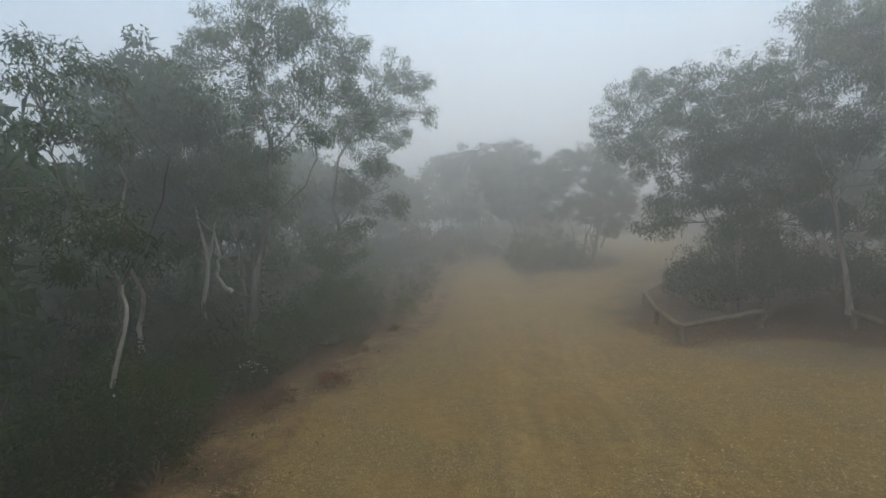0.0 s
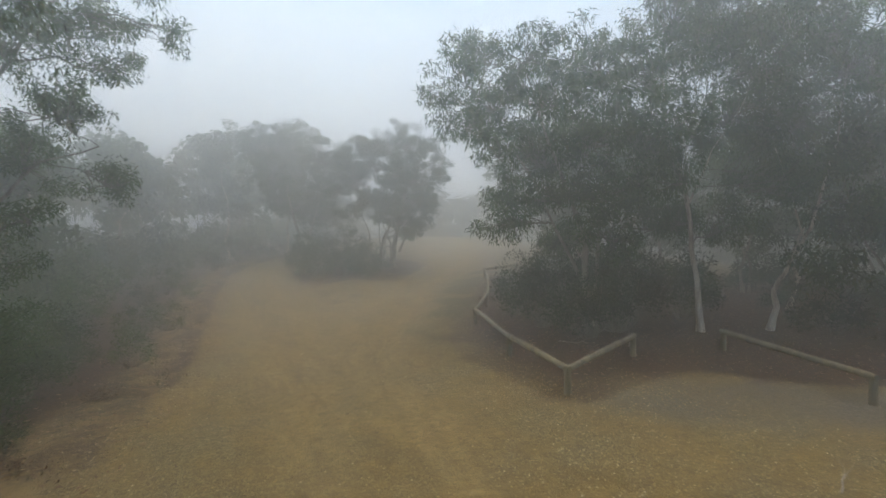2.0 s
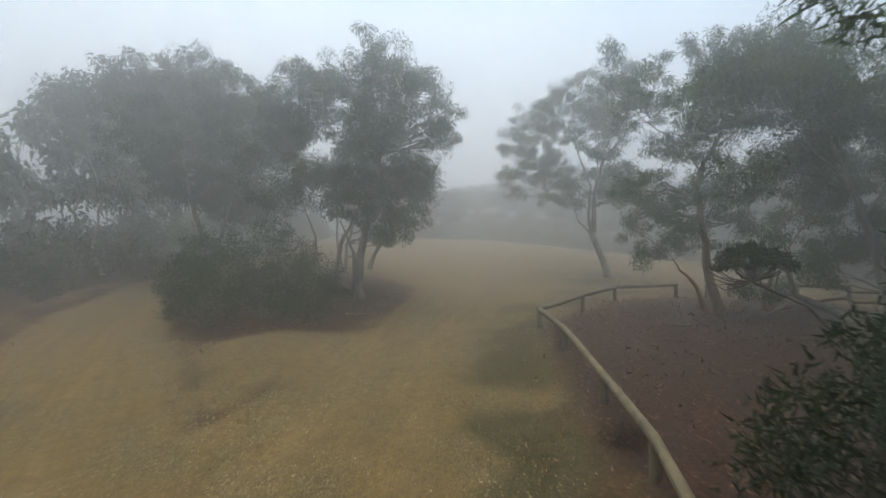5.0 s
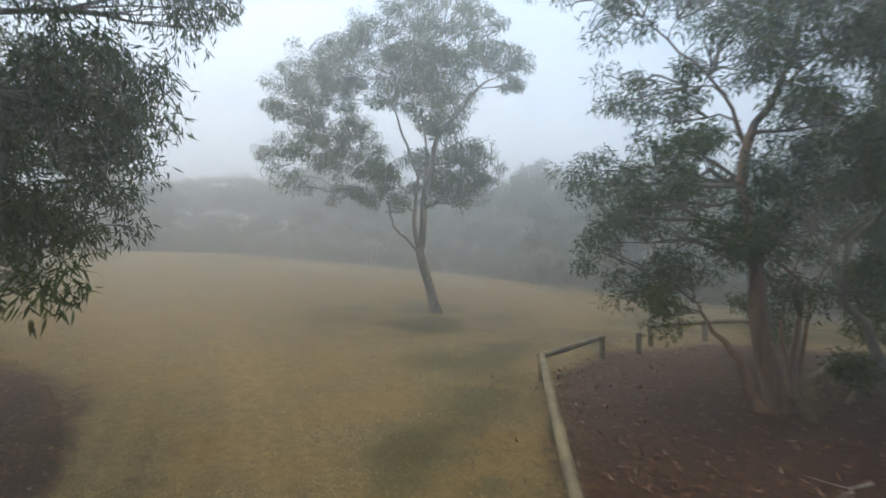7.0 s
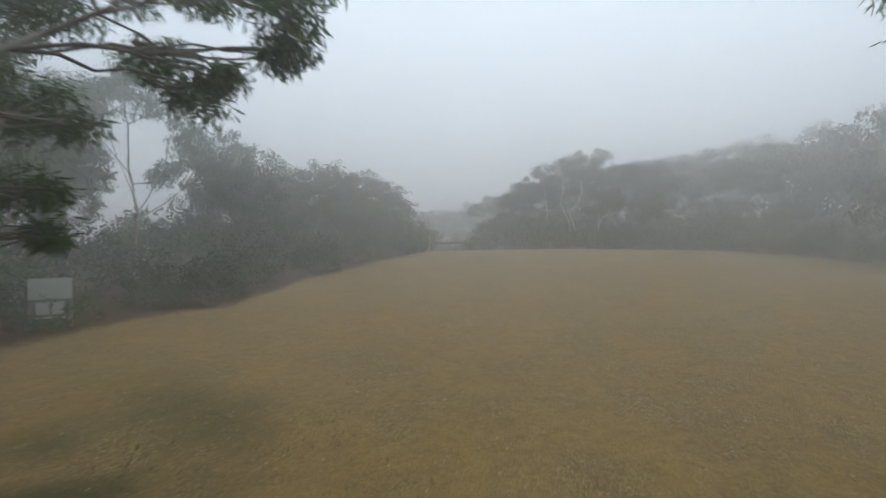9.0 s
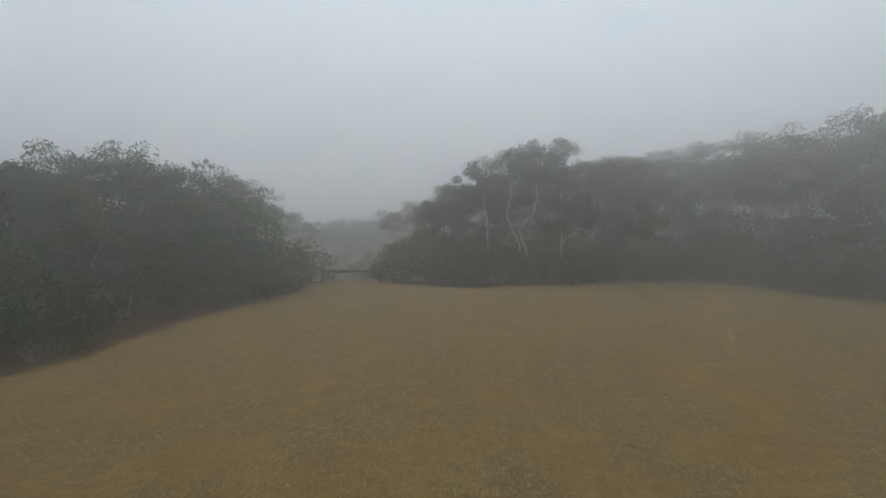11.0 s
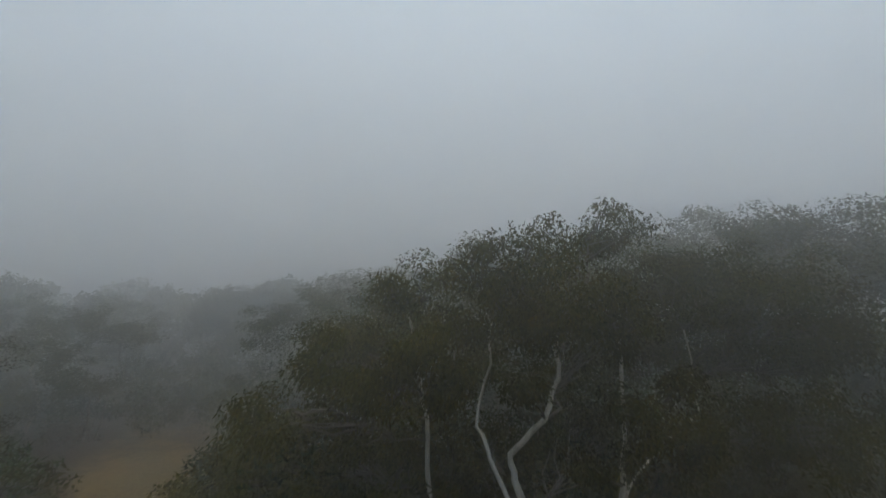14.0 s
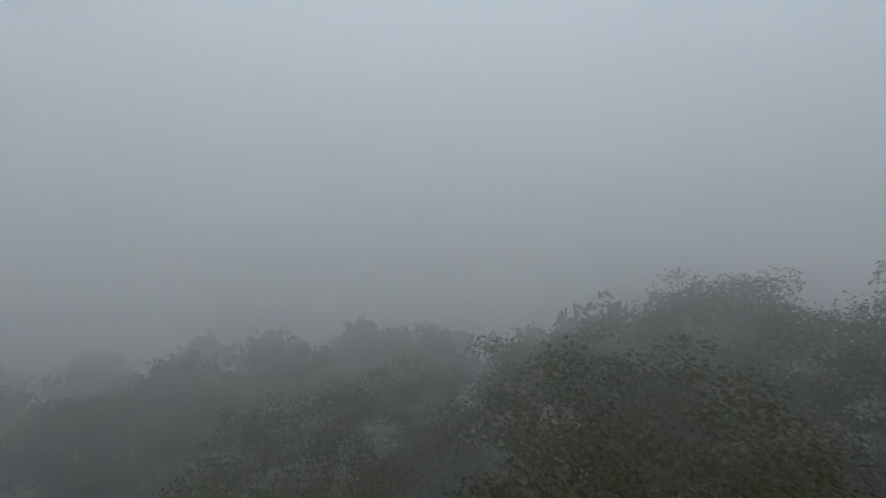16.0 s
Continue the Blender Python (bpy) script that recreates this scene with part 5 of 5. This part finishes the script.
# big shrubs on the island and behind the barrier
for k, (x, y, t, w) in enumerate([(5.0, 31.2, 1.5, 0.9), (6.3, 31.0, 1.5, 1.0), (7.4, 31.6, 1.9, 1.0), (5.4, 33.0, 2.2, 1.1), (6.9, 33.2, 2.6, 1.2), (5.2, 35.2, 2.3, 1.1),
                                  (7.0, 30.2, 0.8, 0.7), (8.2, 31.9, 0.7, 0.6), (4.6, 33.4, 1.6, 0.8), (8.4, 35.6, 0.9, 0.7)]):
    shrub("island_shrub", "dark bushy shrub on the litter island", x, y, t, w, LEAF_SOFT, 300 + k, per=70, count=int(18 + 16 * w * t), length=0.11, width=0.017, clump=0.3, group="island shrubs")
for k, (x, y, t, w) in enumerate([(8.5, 15.6, 1.7, 0.9), (9.6, 15.8, 2.1, 1.0), (8.3, 17.2, 1.9, 0.9), (9.3, 17.6, 2.4, 1.1), (10.6, 16.6, 2.4, 1.1), (8.7, 19.0, 1.8, 0.8), (10.2, 18.8, 2.4, 1.2),
                                  (11.6, 17.8, 2.2, 1.1), (12.2, 16.2, 2.0, 1.0), (13.4, 17.2, 2.0, 1.0), (12.0, 19.2, 1.8, 1.0)]):
    shrub("thicket_shrub", "tall dark shrub crowded behind the log barrier", x, y, t, w, LEAF_HEATH, 330 + k, per=52, count=int(18 + 16 * w * t), length=0.13, width=0.02, clump=0.3, group="shrubs behind the barrier")


# tall heath beside the road and the shrubs at the foot of the hill
tall_heath = scatter(18, 3000, 0.8, 9.0, 1.35, lambda x, y: x < 2.5 and 17 < y < 44)
masters = [shrub("heath_shrub", "tall grey-green thicket shrub beside the gravel road", *tall_heath[k], 1.7 + 0.2 * k, 1.0, (LEAF_HEATH, LEAF_GUM)[k], 360 + k, per=34, count=34, length=0.15, width=0.025, clump=0.3, group="roadside heath") for k in (0, 1)]
for k, (x, y) in enumerate(tall_heath[2:]):
    d = float(-inside(OPEN, x, y))
    s = order.uniform(0.75, 1.1) * min(1.15, 0.45 + 0.13 * d)
    copy_thing(masters[k % 2], Matrix.LocRotScale((x, y, lift(x, y) - 0.02), Euler((0, 0, order.uniform(0, 6.28))), (s, s, s)))
def hill_shrub(x, y, tall, wide, seed):
    shrub("hill_shrub", "dark olive shrub at the foot of the hill", x, y, tall, wide, LEAF_HILL, seed, per=44, count=int(18 + 14 * wide * tall), length=0.14, width=0.024, clump=0.3, group="shrubs at the foot of the hill")


for k, (x, y, t, w) in enumerate([(18.9, 61.2, 1.6, 0.9), (19.8, 60.0, 1.9, 1.0), (20.8, 59.3, 1.6, 0.9), (20.5, 60.6, 2.4, 1.1), (21.9, 59.6, 1.5, 0.8), (23.0, 60.3, 1.5, 0.9), (24.2, 60.8, 1.7, 1.0), (22.0, 60.9, 2.3, 1.1), (25.6, 61.1, 1.8, 1.0), (27.2, 61.4, 1.8, 1.1), (28.8, 60.9, 2.0, 1.1), (30.3, 60.2, 2.3, 1.2), (31.3, 58.9, 2.3, 1.2)]):
    hill_shrub(x, y, t, w, 380 + k)
for k, (x, y, t, w) in enumerate([(32.1, 57.2, 2.2, 1.2), (33.0, 55.2, 2.2, 1.2), (33.9, 53.0, 2.2, 1.2), (24.8, 62.4, 2.2, 1.2), (26.6, 62.8, 2.3, 1.2), (28.3, 62.6, 2.3, 1.2), (30.0, 62.0, 2.3, 1.2), (31.8, 60.8, 2.3, 1.2), (15.0, 60.0, 1.8, 1.0), (13.6, 58.7, 1.8, 1.0), (12.5, 57.4, 1.8, 1.0), (15.6, 62.2, 1.7, 0.9), (16.0, 69.2, 1.3, 0.9), (17.3, 70.3, 1.6, 1.0), (18.4, 68.4, 1.6, 1.0), (15.2, 71.4, 1.9, 1.1), (17.0, 72.4, 1.9, 1.1), (19.0, 70.8, 1.9, 1.1)]):
    hill_shrub(x, y, t, w, 400 + k)
for k, (x, y, t, w) in enumerate([(22.1, 58.9, 1.3, 0.7), (23.0, 58.75, 1.0, 0.6), (23.7, 58.6, 1.15, 0.6), (24.6, 58.9, 1.1, 0.7), (21.3, 58.5, 1.3, 0.7), (25.4, 59.3, 1.2, 0.7), (22.5, 58.5, 0.7, 0.5), (24.1, 58.3, 0.8, 0.5), (20.6, 58.7, 1.2, 0.6)]):
    hill_shrub(x, y, t, w, 440 + k)
# low shrubs along the edge of the clearing
for k, (x, y) in enumerate([(26.7, 61.0), (27.6, 60.9), (28.4, 60.8), (29.2, 60.2), (30.0, 59.6), (30.7, 58.9), (31.2, 57.9), (31.7, 56.9), (32.2, 55.8)]):
    hill_shrub(x, y, 0.8, 0.9, 430 + k)


# ---------- log barriers ----------
def barrier(places, label, lone=False):
    root = new("log_barrier")
    x0, y0 = places[0]
    z0 = lift(x0, y0)
    root.location = (x0, y0, z0)
    tagged(root, label, "barrier", "log barriers")
    rnd = random.Random(int(x0 * 100))
    tops = []
    for x, y in places[:1] if lone else places:
        h = 0.42 + rnd.uniform(-0.02, 0.02)
        p = Vector((x - x0, y - y0, lift(x, y) - z0))
        v, f = [], []
        lean = Vector((rnd.uniform(-0.012, 0.012), rnd.uniform(-0.012, 0.012), 0))
        tube(v, f, [p + Vector((0, 0, -0.3)), p + Vector((0, 0, 0.1)), p + lean + Vector((0, 0, h - 0.02)), p + lean + Vector((0, 0, h))], [0.062, 0.062, 0.06, 0.054], 12, rnd, 0.025, True)
        link_mesh("post", v, f, TIMBER, root, smooth=False)
        tops.append(p + Vector((0, 0, h - 0.035)))
    for a, b in zip(tops, tops[1:]):
        w = (b - a).normalized()
        v, f = [], []
        pts = [a - w * 0.07 + Vector((0, 0, 0.035))] + [a.lerp(b, t) + Vector((0, 0, 0.035 + rnd.uniform(-0.012, 0.006))) for t in (0.02, 0.3, 0.6, 0.98)] + [b + w * 0.06 + Vector((0, 0, 0.035))]
        tube(v, f, pts, [0.05, 0.057, 0.059, 0.058, 0.056, 0.05], 12, rnd, 0.03, True)
        link_mesh("rail", v, f, TIMBER, root)
    return root


FENCE = [(8.32, 13.99), (5.64, 12.65), (6.14, 15.34), (7.07, 18.76), (8.6, 20.85), (9.6, 22.6), (10.9, 25.0), (11.74, 26.85), (14.0, 27.95), (16.2, 29.0), (18.5, 28.7)]
barrier(FENCE, "weathered timber log rail on short round posts along the gravel")
barrier([(10.4, 13.5), (9.5, 10.2)], "weathered log rail at the edge of the parking bay")
barrier([(20.4, 28.2), (21.9, 27.3), (23.4, 26.2)], "low log rail on the grass behind the gums")
barrier([(19.3, 28.2), (19.3, 28.2)], "single weathered post beside the log rail", lone=True)
barrier([(16.2, 62.7), (18.3, 62.2), (20.2, 62.3)], "pale log rail across the track into the woods")


# ---------- notice board ----------
def notice_board(x, y, turn):
    root = new("notice_board")
    root.location = (x, y, lift(x, y))
    root.rotation_euler = (0, 0, radians(turn))
    tagged(root, "pale green park notice board on dark posts with two faded sheets", "sign")

    def slab(name, cx, cz, w, h, d, y0, material, label=""):
        v = [(cx + sx * w / 2, y0 + sy * d / 2, cz + sz * h / 2) for sx in (-1, 1) for sy in (-1, 1) for sz in (-1, 1)]
        bm = bmesh.new()
        vs = [bm.verts.new(p) for p in v]
        bmesh.ops.convex_hull(bm, input=vs)
        bmesh.ops.dissolve_limit(bm, angle_limit=0.01, verts=bm.verts, edges=bm.edges)
        bmesh.ops.bevel(bm, geom=list(bm.edges), offset=min(w, h, d) * 0.15, segments=1, affect="EDGES")
        me = bpy.data.meshes.new(name)
        bm.to_mesh(me)
        bm.free()
        me.materials.append(material)
        ob = new(name, me)
        ob.parent = root
        if label:
            ob["label"] = label
        return ob

    for sx in (-0.40, 0.40):
        slab("post", sx, 0.5, 0.08, 1.5, 0.08, 0.06, BARK_GREY, "dark square timber post")
    slab("board", 0, 1.02, 0.86, 0.5, 0.04, -0.02, BOARD, "blank pale green board")
    slab("panel", 0, 0.55, 0.66, 0.4, 0.04, -0.02, BOARD_DARK, "brown panel")
    slab("sheet", -0.15, 0.56, 0.25, 0.29, 0.012, -0.05, PAPER, "faded paper sheet")
    slab("sheet", 0.15, 0.56, 0.24, 0.29, 0.012, -0.05, PAPER, "faded paper sheet")
    slab("ledge", 0, 0.33, 0.68, 0.04, 0.07, -0.04, BOARD)
    return root


notice_board(6.75, 45.7, 25).scale = (0.85, 0.85, 0.85)


# ---------- low things and clutter ----------
def parasol_shrub(x, y):
    """A flat-topped leaning shrub, bare underneath."""
    root = new("leaning_shrub")
    root.location = (x, y, lift(x, y))
    tagged(root, "dark dome-topped shrub with bare stems underneath", "shrub")
    gen = np.random.default_rng(501)
    v, f, centres, sizes = [], [], [], []
    fork = Vector((-0.05, 0.0, 1.5))
    tube(v, f, [(1.0, -1.1, -0.1), (0.85, -0.9, 0.55), (0.5, -0.5, 1.15), fork], [0.034, 0.03, 0.024, 0.018], 8)
    for k in range(9):
        end = Vector((-0.25 - 0.3 * gen.random(), 0.25 + 0.3 * gen.random(), 1.35 + 0.4 * gen.random()))
        tube(v, f, bent(gen, fork, end, 4, -0.12, 0.1), [0.012, 0.009, 0.007, 0.005, 0.003], 4)
    for k in range(70):
        a, q = gen.uniform(0, 6.28), math.sqrt(gen.random())
        p = Vector((math.cos(a) * q * 0.56, math.sin(a) * q * 0.5, 2.1 - 0.3 * q * q - 0.14 * gen.random()))
        centres.append(tuple(p))
        sizes.append(0.11 * gen.uniform(0.7, 1.2))
        if k % 2:
            mid = fork.lerp(p, 0.5) + Vector((gen.normal() * 0.06, gen.normal() * 0.06, -0.05))
            tube(v, f, [fork, mid, p], [0.016, 0.011, 0.005], 4)
    link_mesh("stem", v, f, BARK_TWIG, root)
    leaf_mesh("foliage", leaves_round(gen, centres, sizes, 110, 0.06, 0.009, 0.0, 0.6, 3), LEAF_HEATH, root)


parasol_shrub(12.0, 22.0)


def fallen_branch(x, y, turn, long, thick, label, seed, forks=3, arch=0.0):
    root = new("fallen_branch")
    root.location = (x, y, lift(x, y))
    root.rotation_euler = (0, 0, radians(turn))
    tagged(root, label, "branch", "fallen branches")
    gen = np.random.default_rng(seed)
    main = bent(gen, (0, 0, thick * 0.9), (long, 0, thick * 0.6 + 0.02), 8, arch, 0.035)
    v, f = [], []
    tube(v, f, main, [thick * (1 - 0.7 * i / 8) for i in range(9)], 7, random.Random(seed), 0.12, True)
    link_mesh("wood", v, f, TWIG, root)
    for k in range(forks):
        a = main[2 + k * 2 % 6]
        v, f = [], []
        end = a + Vector((long * 0.25, gen.choice((-1, 1)) * long * gen.uniform(0.12, 0.25), gen.uniform(0.0, 0.18)))
        tube(v, f, bent(gen, a, end, 4, 0.0, 0.06), [thick * 0.4, thick * 0.32, thick * 0.24, thick * 0.16, thick * 0.08], 5)
        link_mesh("twig", v, f, TWIG, root)
    return root


fallen_branch(7.7, 15.7, -58, 1.0, 0.018, "thin bleached stick lying on the litter", 61, 2)
fallen_branch(8.7, 14.5, 40, 0.5, 0.03, "splintered dead branch stub beside the barrier post", 62, 4, 0.25)
fallen_branch(18.4, 25.4, -50, 3.2, 0.06, "long crooked fallen branch in the leaf litter", 63, 3, 0.08)
fallen_branch(20.7, 23.3, -55, 3.6, 0.09, "grey fallen log on the litter", 64, 3, 0.03)
fallen_branch(17.2, 25.0, -20, 1.6, 0.03, "bent dead branch lying under the gum", 65, 3, 0.15)
fallen_branch(6.2, 8.8, 20, 0.42, 0.014, "small twisted twig on the gravel", 66, 3, 0.3)
fallen_branch(8.2, 30.3, -15, 0.55, 0.03, "short pale piece of bark on the litter", 67, 1)
fallen_branch(-2.3, 10.6, 35, 0.7, 0.012, "thin dry twig on the bank", 68, 2)
fallen_branch(-1.3, 11.6, 15, 0.5, 0.012, "thin dry twig on the bank", 69, 2)
fallen_branch(12.4, 24.2, 80, 0.8, 0.016, "thin bleached stick on the red litter", 70, 2)
fallen_branch(14.5, 25.0, 150, 1.1, 0.018, "thin bleached stick on the red litter", 71, 3)
fallen_branch(10.6, 22.6, 10, 0.7, 0.012, "thin dry stick on the red litter", 72, 2)

# a white-flowering bush and small dry plants on the bank
bush = shrub("flowering_bush", "small dark bush with tiny white flowers on the bank", -3.85, 10.6, 0.38, 0.36, LEAF_HEATH, 510, per=45, count=18, length=0.08, width=0.014, clump=0.18)
gen = np.random.default_rng(511)
blossom = leaves_round(gen, [(0, 0, 0)], [0.035], 14, 0.03, 0.012, -0.8, 1.0, 3)
for k in range(24):
    a, q = gen.uniform(0, 6.28), math.sqrt(gen.random())
    head = leaf_mesh("flower", blossom, FLOWER, bush) if k == 0 else new("flower", head.data)
    head.parent = bush
    head.location = (math.cos(a) * q * 0.34, math.sin(a) * q * 0.34, 0.5 - 0.2 * q * q)
for k, (x, y, t, w, leaf, lab) in enumerate([(-2.1, 10.2, 0.4, 0.26, LEAF_RED, "small dead shrub with brick-red leaves on the bank"), (-2.3, 13.2, 0.25, 0.5, LEAF_RUST, "low heap of dry brown twigs on the bank"), (-2.9, 9.4, 0.3, 0.3, LEAF_RUST, "small dry brown plant in litter"), (-3.6, 6.6, 0.55, 0.5, LEAF_HEATH, "soft green tuft at the foot of the bank"),
                                             (-4.6, 7.4, 0.6, 0.5, LEAF_HEATH, "soft green tuft at the foot of the bank"), (-1.5, 16.2, 0.22, 0.3, LEAF_RUST, "small dry plant at the road's edge"),
                                             (-2.3, 14.2, 0.3, 0.4, LEAF_SOFT, "small olive plant on the bank"), (9.0, 21.6, 0.2, 0.25, LEAF_RUST, "small dry weed beside the barrier")]):
    shrub("bank_plant", lab, x, y, t, w, leaf, 520 + k, per=70, count=16, length=0.05, width=0.008, clump=0.13, droop=-0.3)


for k, (x, y) in enumerate([(16.2, 25.4), (16.9, 25.5), (17.8, 25.3)]):
    shrub("grass_tuft", "thin dry grass tuft in the leaf litter", x, y, 0.3, 0.16, LEAF_PALE, 540 + k, per=22, count=7, length=0.22, width=0.006, clump=0.07, droop=-1.6, group="grass tufts")


# ---------- scattered small stuff ----------
def stuff(name, label, category, v, material):
    ob = leaf_mesh(name, v, material)
    tagged(ob, label, category, kind="stuff")


def spread(seed, n, box, keep):
    gen = np.random.default_rng(seed)
    p = np.stack([gen.uniform(box[0], box[1], n), gen.uniform(box[2], box[3], n)], 1)
    return p[keep(p[:, 0], p[:, 1], gen)]


def ground_at(x, y):
    i, b = inside(ISLAND, x, y), inside(BLOCK, x, y)
    return height(x, y) + 0.12 * np.clip(i / 1.5, 0, 1) + 0.05 * np.clip(b, 0, 1)


def flat_leaves(seed, p, length, width, lift_by):
    gen = np.random.default_rng(seed)
    n = len(p)
    a = gen.uniform(0, 6.28, n)
    ln = length * gen.uniform(0.5, 1.3, n)
    way = np.stack([np.cos(a) * ln, np.sin(a) * ln, gen.normal(0, 0.16, n) * ln], 1)
    side = np.stack([-np.sin(a), np.cos(a), gen.normal(0, 0.3, n)], 1) * (width * gen.uniform(0.6, 1.2, n))[:, None]
    c = np.stack([p[:, 0], p[:, 1], ground_at(p[:, 0], p[:, 1]) + lift_by + gen.random(n) * 0.02], 1)
    curl = np.zeros((n, 3))
    curl[:, 2] = np.abs(gen.normal(0, 0.25, n)) * ln
    return np.stack([c - way / 2 + curl, c + side, c + way / 2 + curl * gen.random((n, 1)), c - side], 1)


def in_litter(x, y, gen):
    i, b, o = inside(ISLAND, x, y), inside(BLOCK, x, y), inside(OPEN, x, y)
    bank = (o < 0.6) & (o > -2.2) & (x < 3) & (gen.random(len(x)) < np.clip(0.9 - np.abs(o + 0.5) * 0.4, 0.1, 1))
    edge = (b > -0.9) & (b < 0) & (gen.random(len(x)) < 0.35)
    spill = ((x - 8.7) * 0.79 + (y - 13.1) * 0.61 > 0) & (x < 15) & (y < 15.5) & (gen.random(len(x)) < 0.8)
    return (b > 0) | ((i > 0) & (y > 28.5)) | bank | edge | spill


stuff("leaf_litter", "curled red-brown and bleached fallen gum leaves", "leaf litter", flat_leaves(601, spread(600, 90000, (-5, 21, 4, 40), in_litter), 0.105, 0.013, 0.03), LEAF_DEAD)
stuff("stray_leaves", "scattered dry leaves and bark bits on the gravel", "leaf litter",
      flat_leaves(603, spread(602, 9000, (-2, 26, 3, 46), lambda x, y, g: (inside(OPEN, x, y) > 0) & (np.array([noise.noise((a * 0.5, b * 0.5, 3)) for a, b in zip(x, y)]) + 0.5 * g.random(len(x)) > 0.33)), 0.08, 0.011, 0.022), LEAF_DEAD)


stuff("bank_litter", "bleached leaves and bark strips along the road's edge", "leaf litter",
      flat_leaves(607, spread(606, 30000, (-5, 3, 3, 40), lambda x, y, g: (np.abs(inside(OPEN, x, y) + 0.15) < 0.35 + 0.75 * g.random(len(x))) & (np.array([noise.noise((a * 0.9, b * 0.9, 17)) for a, b in zip(x, y)]) + 0.6 * g.random(len(x)) > 0.2)), 0.075, 0.009, 0.03), LEAF_PALE)


def pebbles(seed, p, size):
    gen = np.random.default_rng(seed)
    n = len(p)
    s = size * gen.uniform(0.45, 1.0, n) ** 1.5
    c = np.stack([p[:, 0], p[:, 1], ground_at(p[:, 0], p[:, 1]) + 0.012], 1)
    a = gen.uniform(0, 6.28, n)
    ring = []
    for k in range(4):
        t = a + k * math.pi / 2 + gen.normal(0, 0.25, n)
        r = s * gen.uniform(0.7, 1.2, n)
        ring.append(c + np.stack([np.cos(t) * r, np.sin(t) * r, gen.normal(0, 0.1, n) * s], 1))
    top = c + np.stack([gen.normal(0, 0.2, n) * s, gen.normal(0, 0.2, n) * s, s * gen.uniform(0.5, 0.9, n)], 1)
    verts = np.concatenate([np.stack(ring + [top], 1).reshape(-1, 3)])
    base = np.arange(n)[:, None] * 5
    tri = np.concatenate([base + np.array([k, (k + 1) % 4, 4]) for k in range(4)], 1).reshape(-1, 3)
    me = bpy.data.meshes.new("pebbles")
    me.vertices.add(len(verts))
    me.vertices.foreach_set("co", verts.astype(np.float32).ravel())
    me.loops.add(tri.size)
    me.loops.foreach_set("vertex_index", tri.astype(np.int32).ravel())
    me.polygons.add(len(tri))
    me.polygons.foreach_set("loop_start", np.arange(len(tri), dtype=np.int32) * 3)
    me.update(calc_edges=True)
    me.materials.append(STONE)
    tagged(new("pebbles", me), "loose pale and tan pebbles strewn over the gravel", "pebbles", kind="stuff")


def stony(x, y, gen):
    band = np.array([noise.noise((a * 0.28, b * 0.28, 13)) + 0.4 * noise.noise((a * 1.1, b * 1.1, 7)) for a, b in zip(x, y)])
    return (inside(OPEN, x, y) > -0.3) & (inside(BLOCK, x, y) < 0.2) & (band + 0.75 * gen.random(len(x)) + 0.22 * np.clip((x - 1.3 - 0.12 * y) / 1.5, -1, 1) > 0.47)


pebbles(611, spread(610, 45000, (-3, 22, 2, 50), stony), 0.022)
pebbles(613, spread(612, 60000, (-3, 8, 4, 26), stony), 0.019)


def blades(seed, p, tall, lean):
    gen = np.random.default_rng(seed)
    n = len(p)
    c = np.stack([p[:, 0], p[:, 1], ground_at(p[:, 0], p[:, 1]) - 0.01], 1)
    a = gen.uniform(0, 6.28, n)
    side = np.stack([np.cos(a), np.sin(a), np.zeros(n)], 1) * 0.006
    tip = c + np.stack([gen.normal(0, lean, n), gen.normal(0, lean, n), tall * gen.uniform(0.4, 1.2, n)], 1)
    return np.stack([c - side, c + side, tip], 1)


def grassy(x, y, gen):
    b = inside(BLOCK, x, y)
    strip = (np.abs(b + 1.0) < 1.4) & (y > 20.5) & (y < 31) & (x < 17)
    under = np.hypot((x - 20.6) / 3.9, (y - 34.2) / 2.8) < 1.1
    lawn = inside([(17, 31), (24, 30), (31, 30), (32, 20), (24, 19), (22.8, 27)], x, y) > 0
    tip = np.hypot((x - 5.4) / 1.3, (y - 27.3) / 2.4) < 1
    west = np.hypot((x - 11.2) / 2.6, (y - 37.6) / 3.2) < 1
    clump = np.array([noise.noise((u * 1.3, v * 1.3, 21)) for u, v in zip(x, y)])
    return (strip | under | lawn | tip | west) & (clump + 0.5 * gen.random(len(x)) > 0.15)


stuff("grass_blades", "thin short olive grass in patches on the clearing", "grass", blades(621, spread(620, 60000, (3, 32, 19, 41), grassy), 0.06, 0.03), LEAF_HILL)
stuff("heath_grass", "wiry dry grass along the road's edge", "grass",
      blades(623, spread(622, 30000, (-6, 3, 3, 42), lambda x, y, g: (inside(OPEN, x, y) < -0.1) & (inside(OPEN, x, y) > -1.8) & (np.array([noise.noise((u, v, 31)) for u, v in zip(x, y)]) > 0.08)), 0.14, 0.06), LEAF_HEATH)
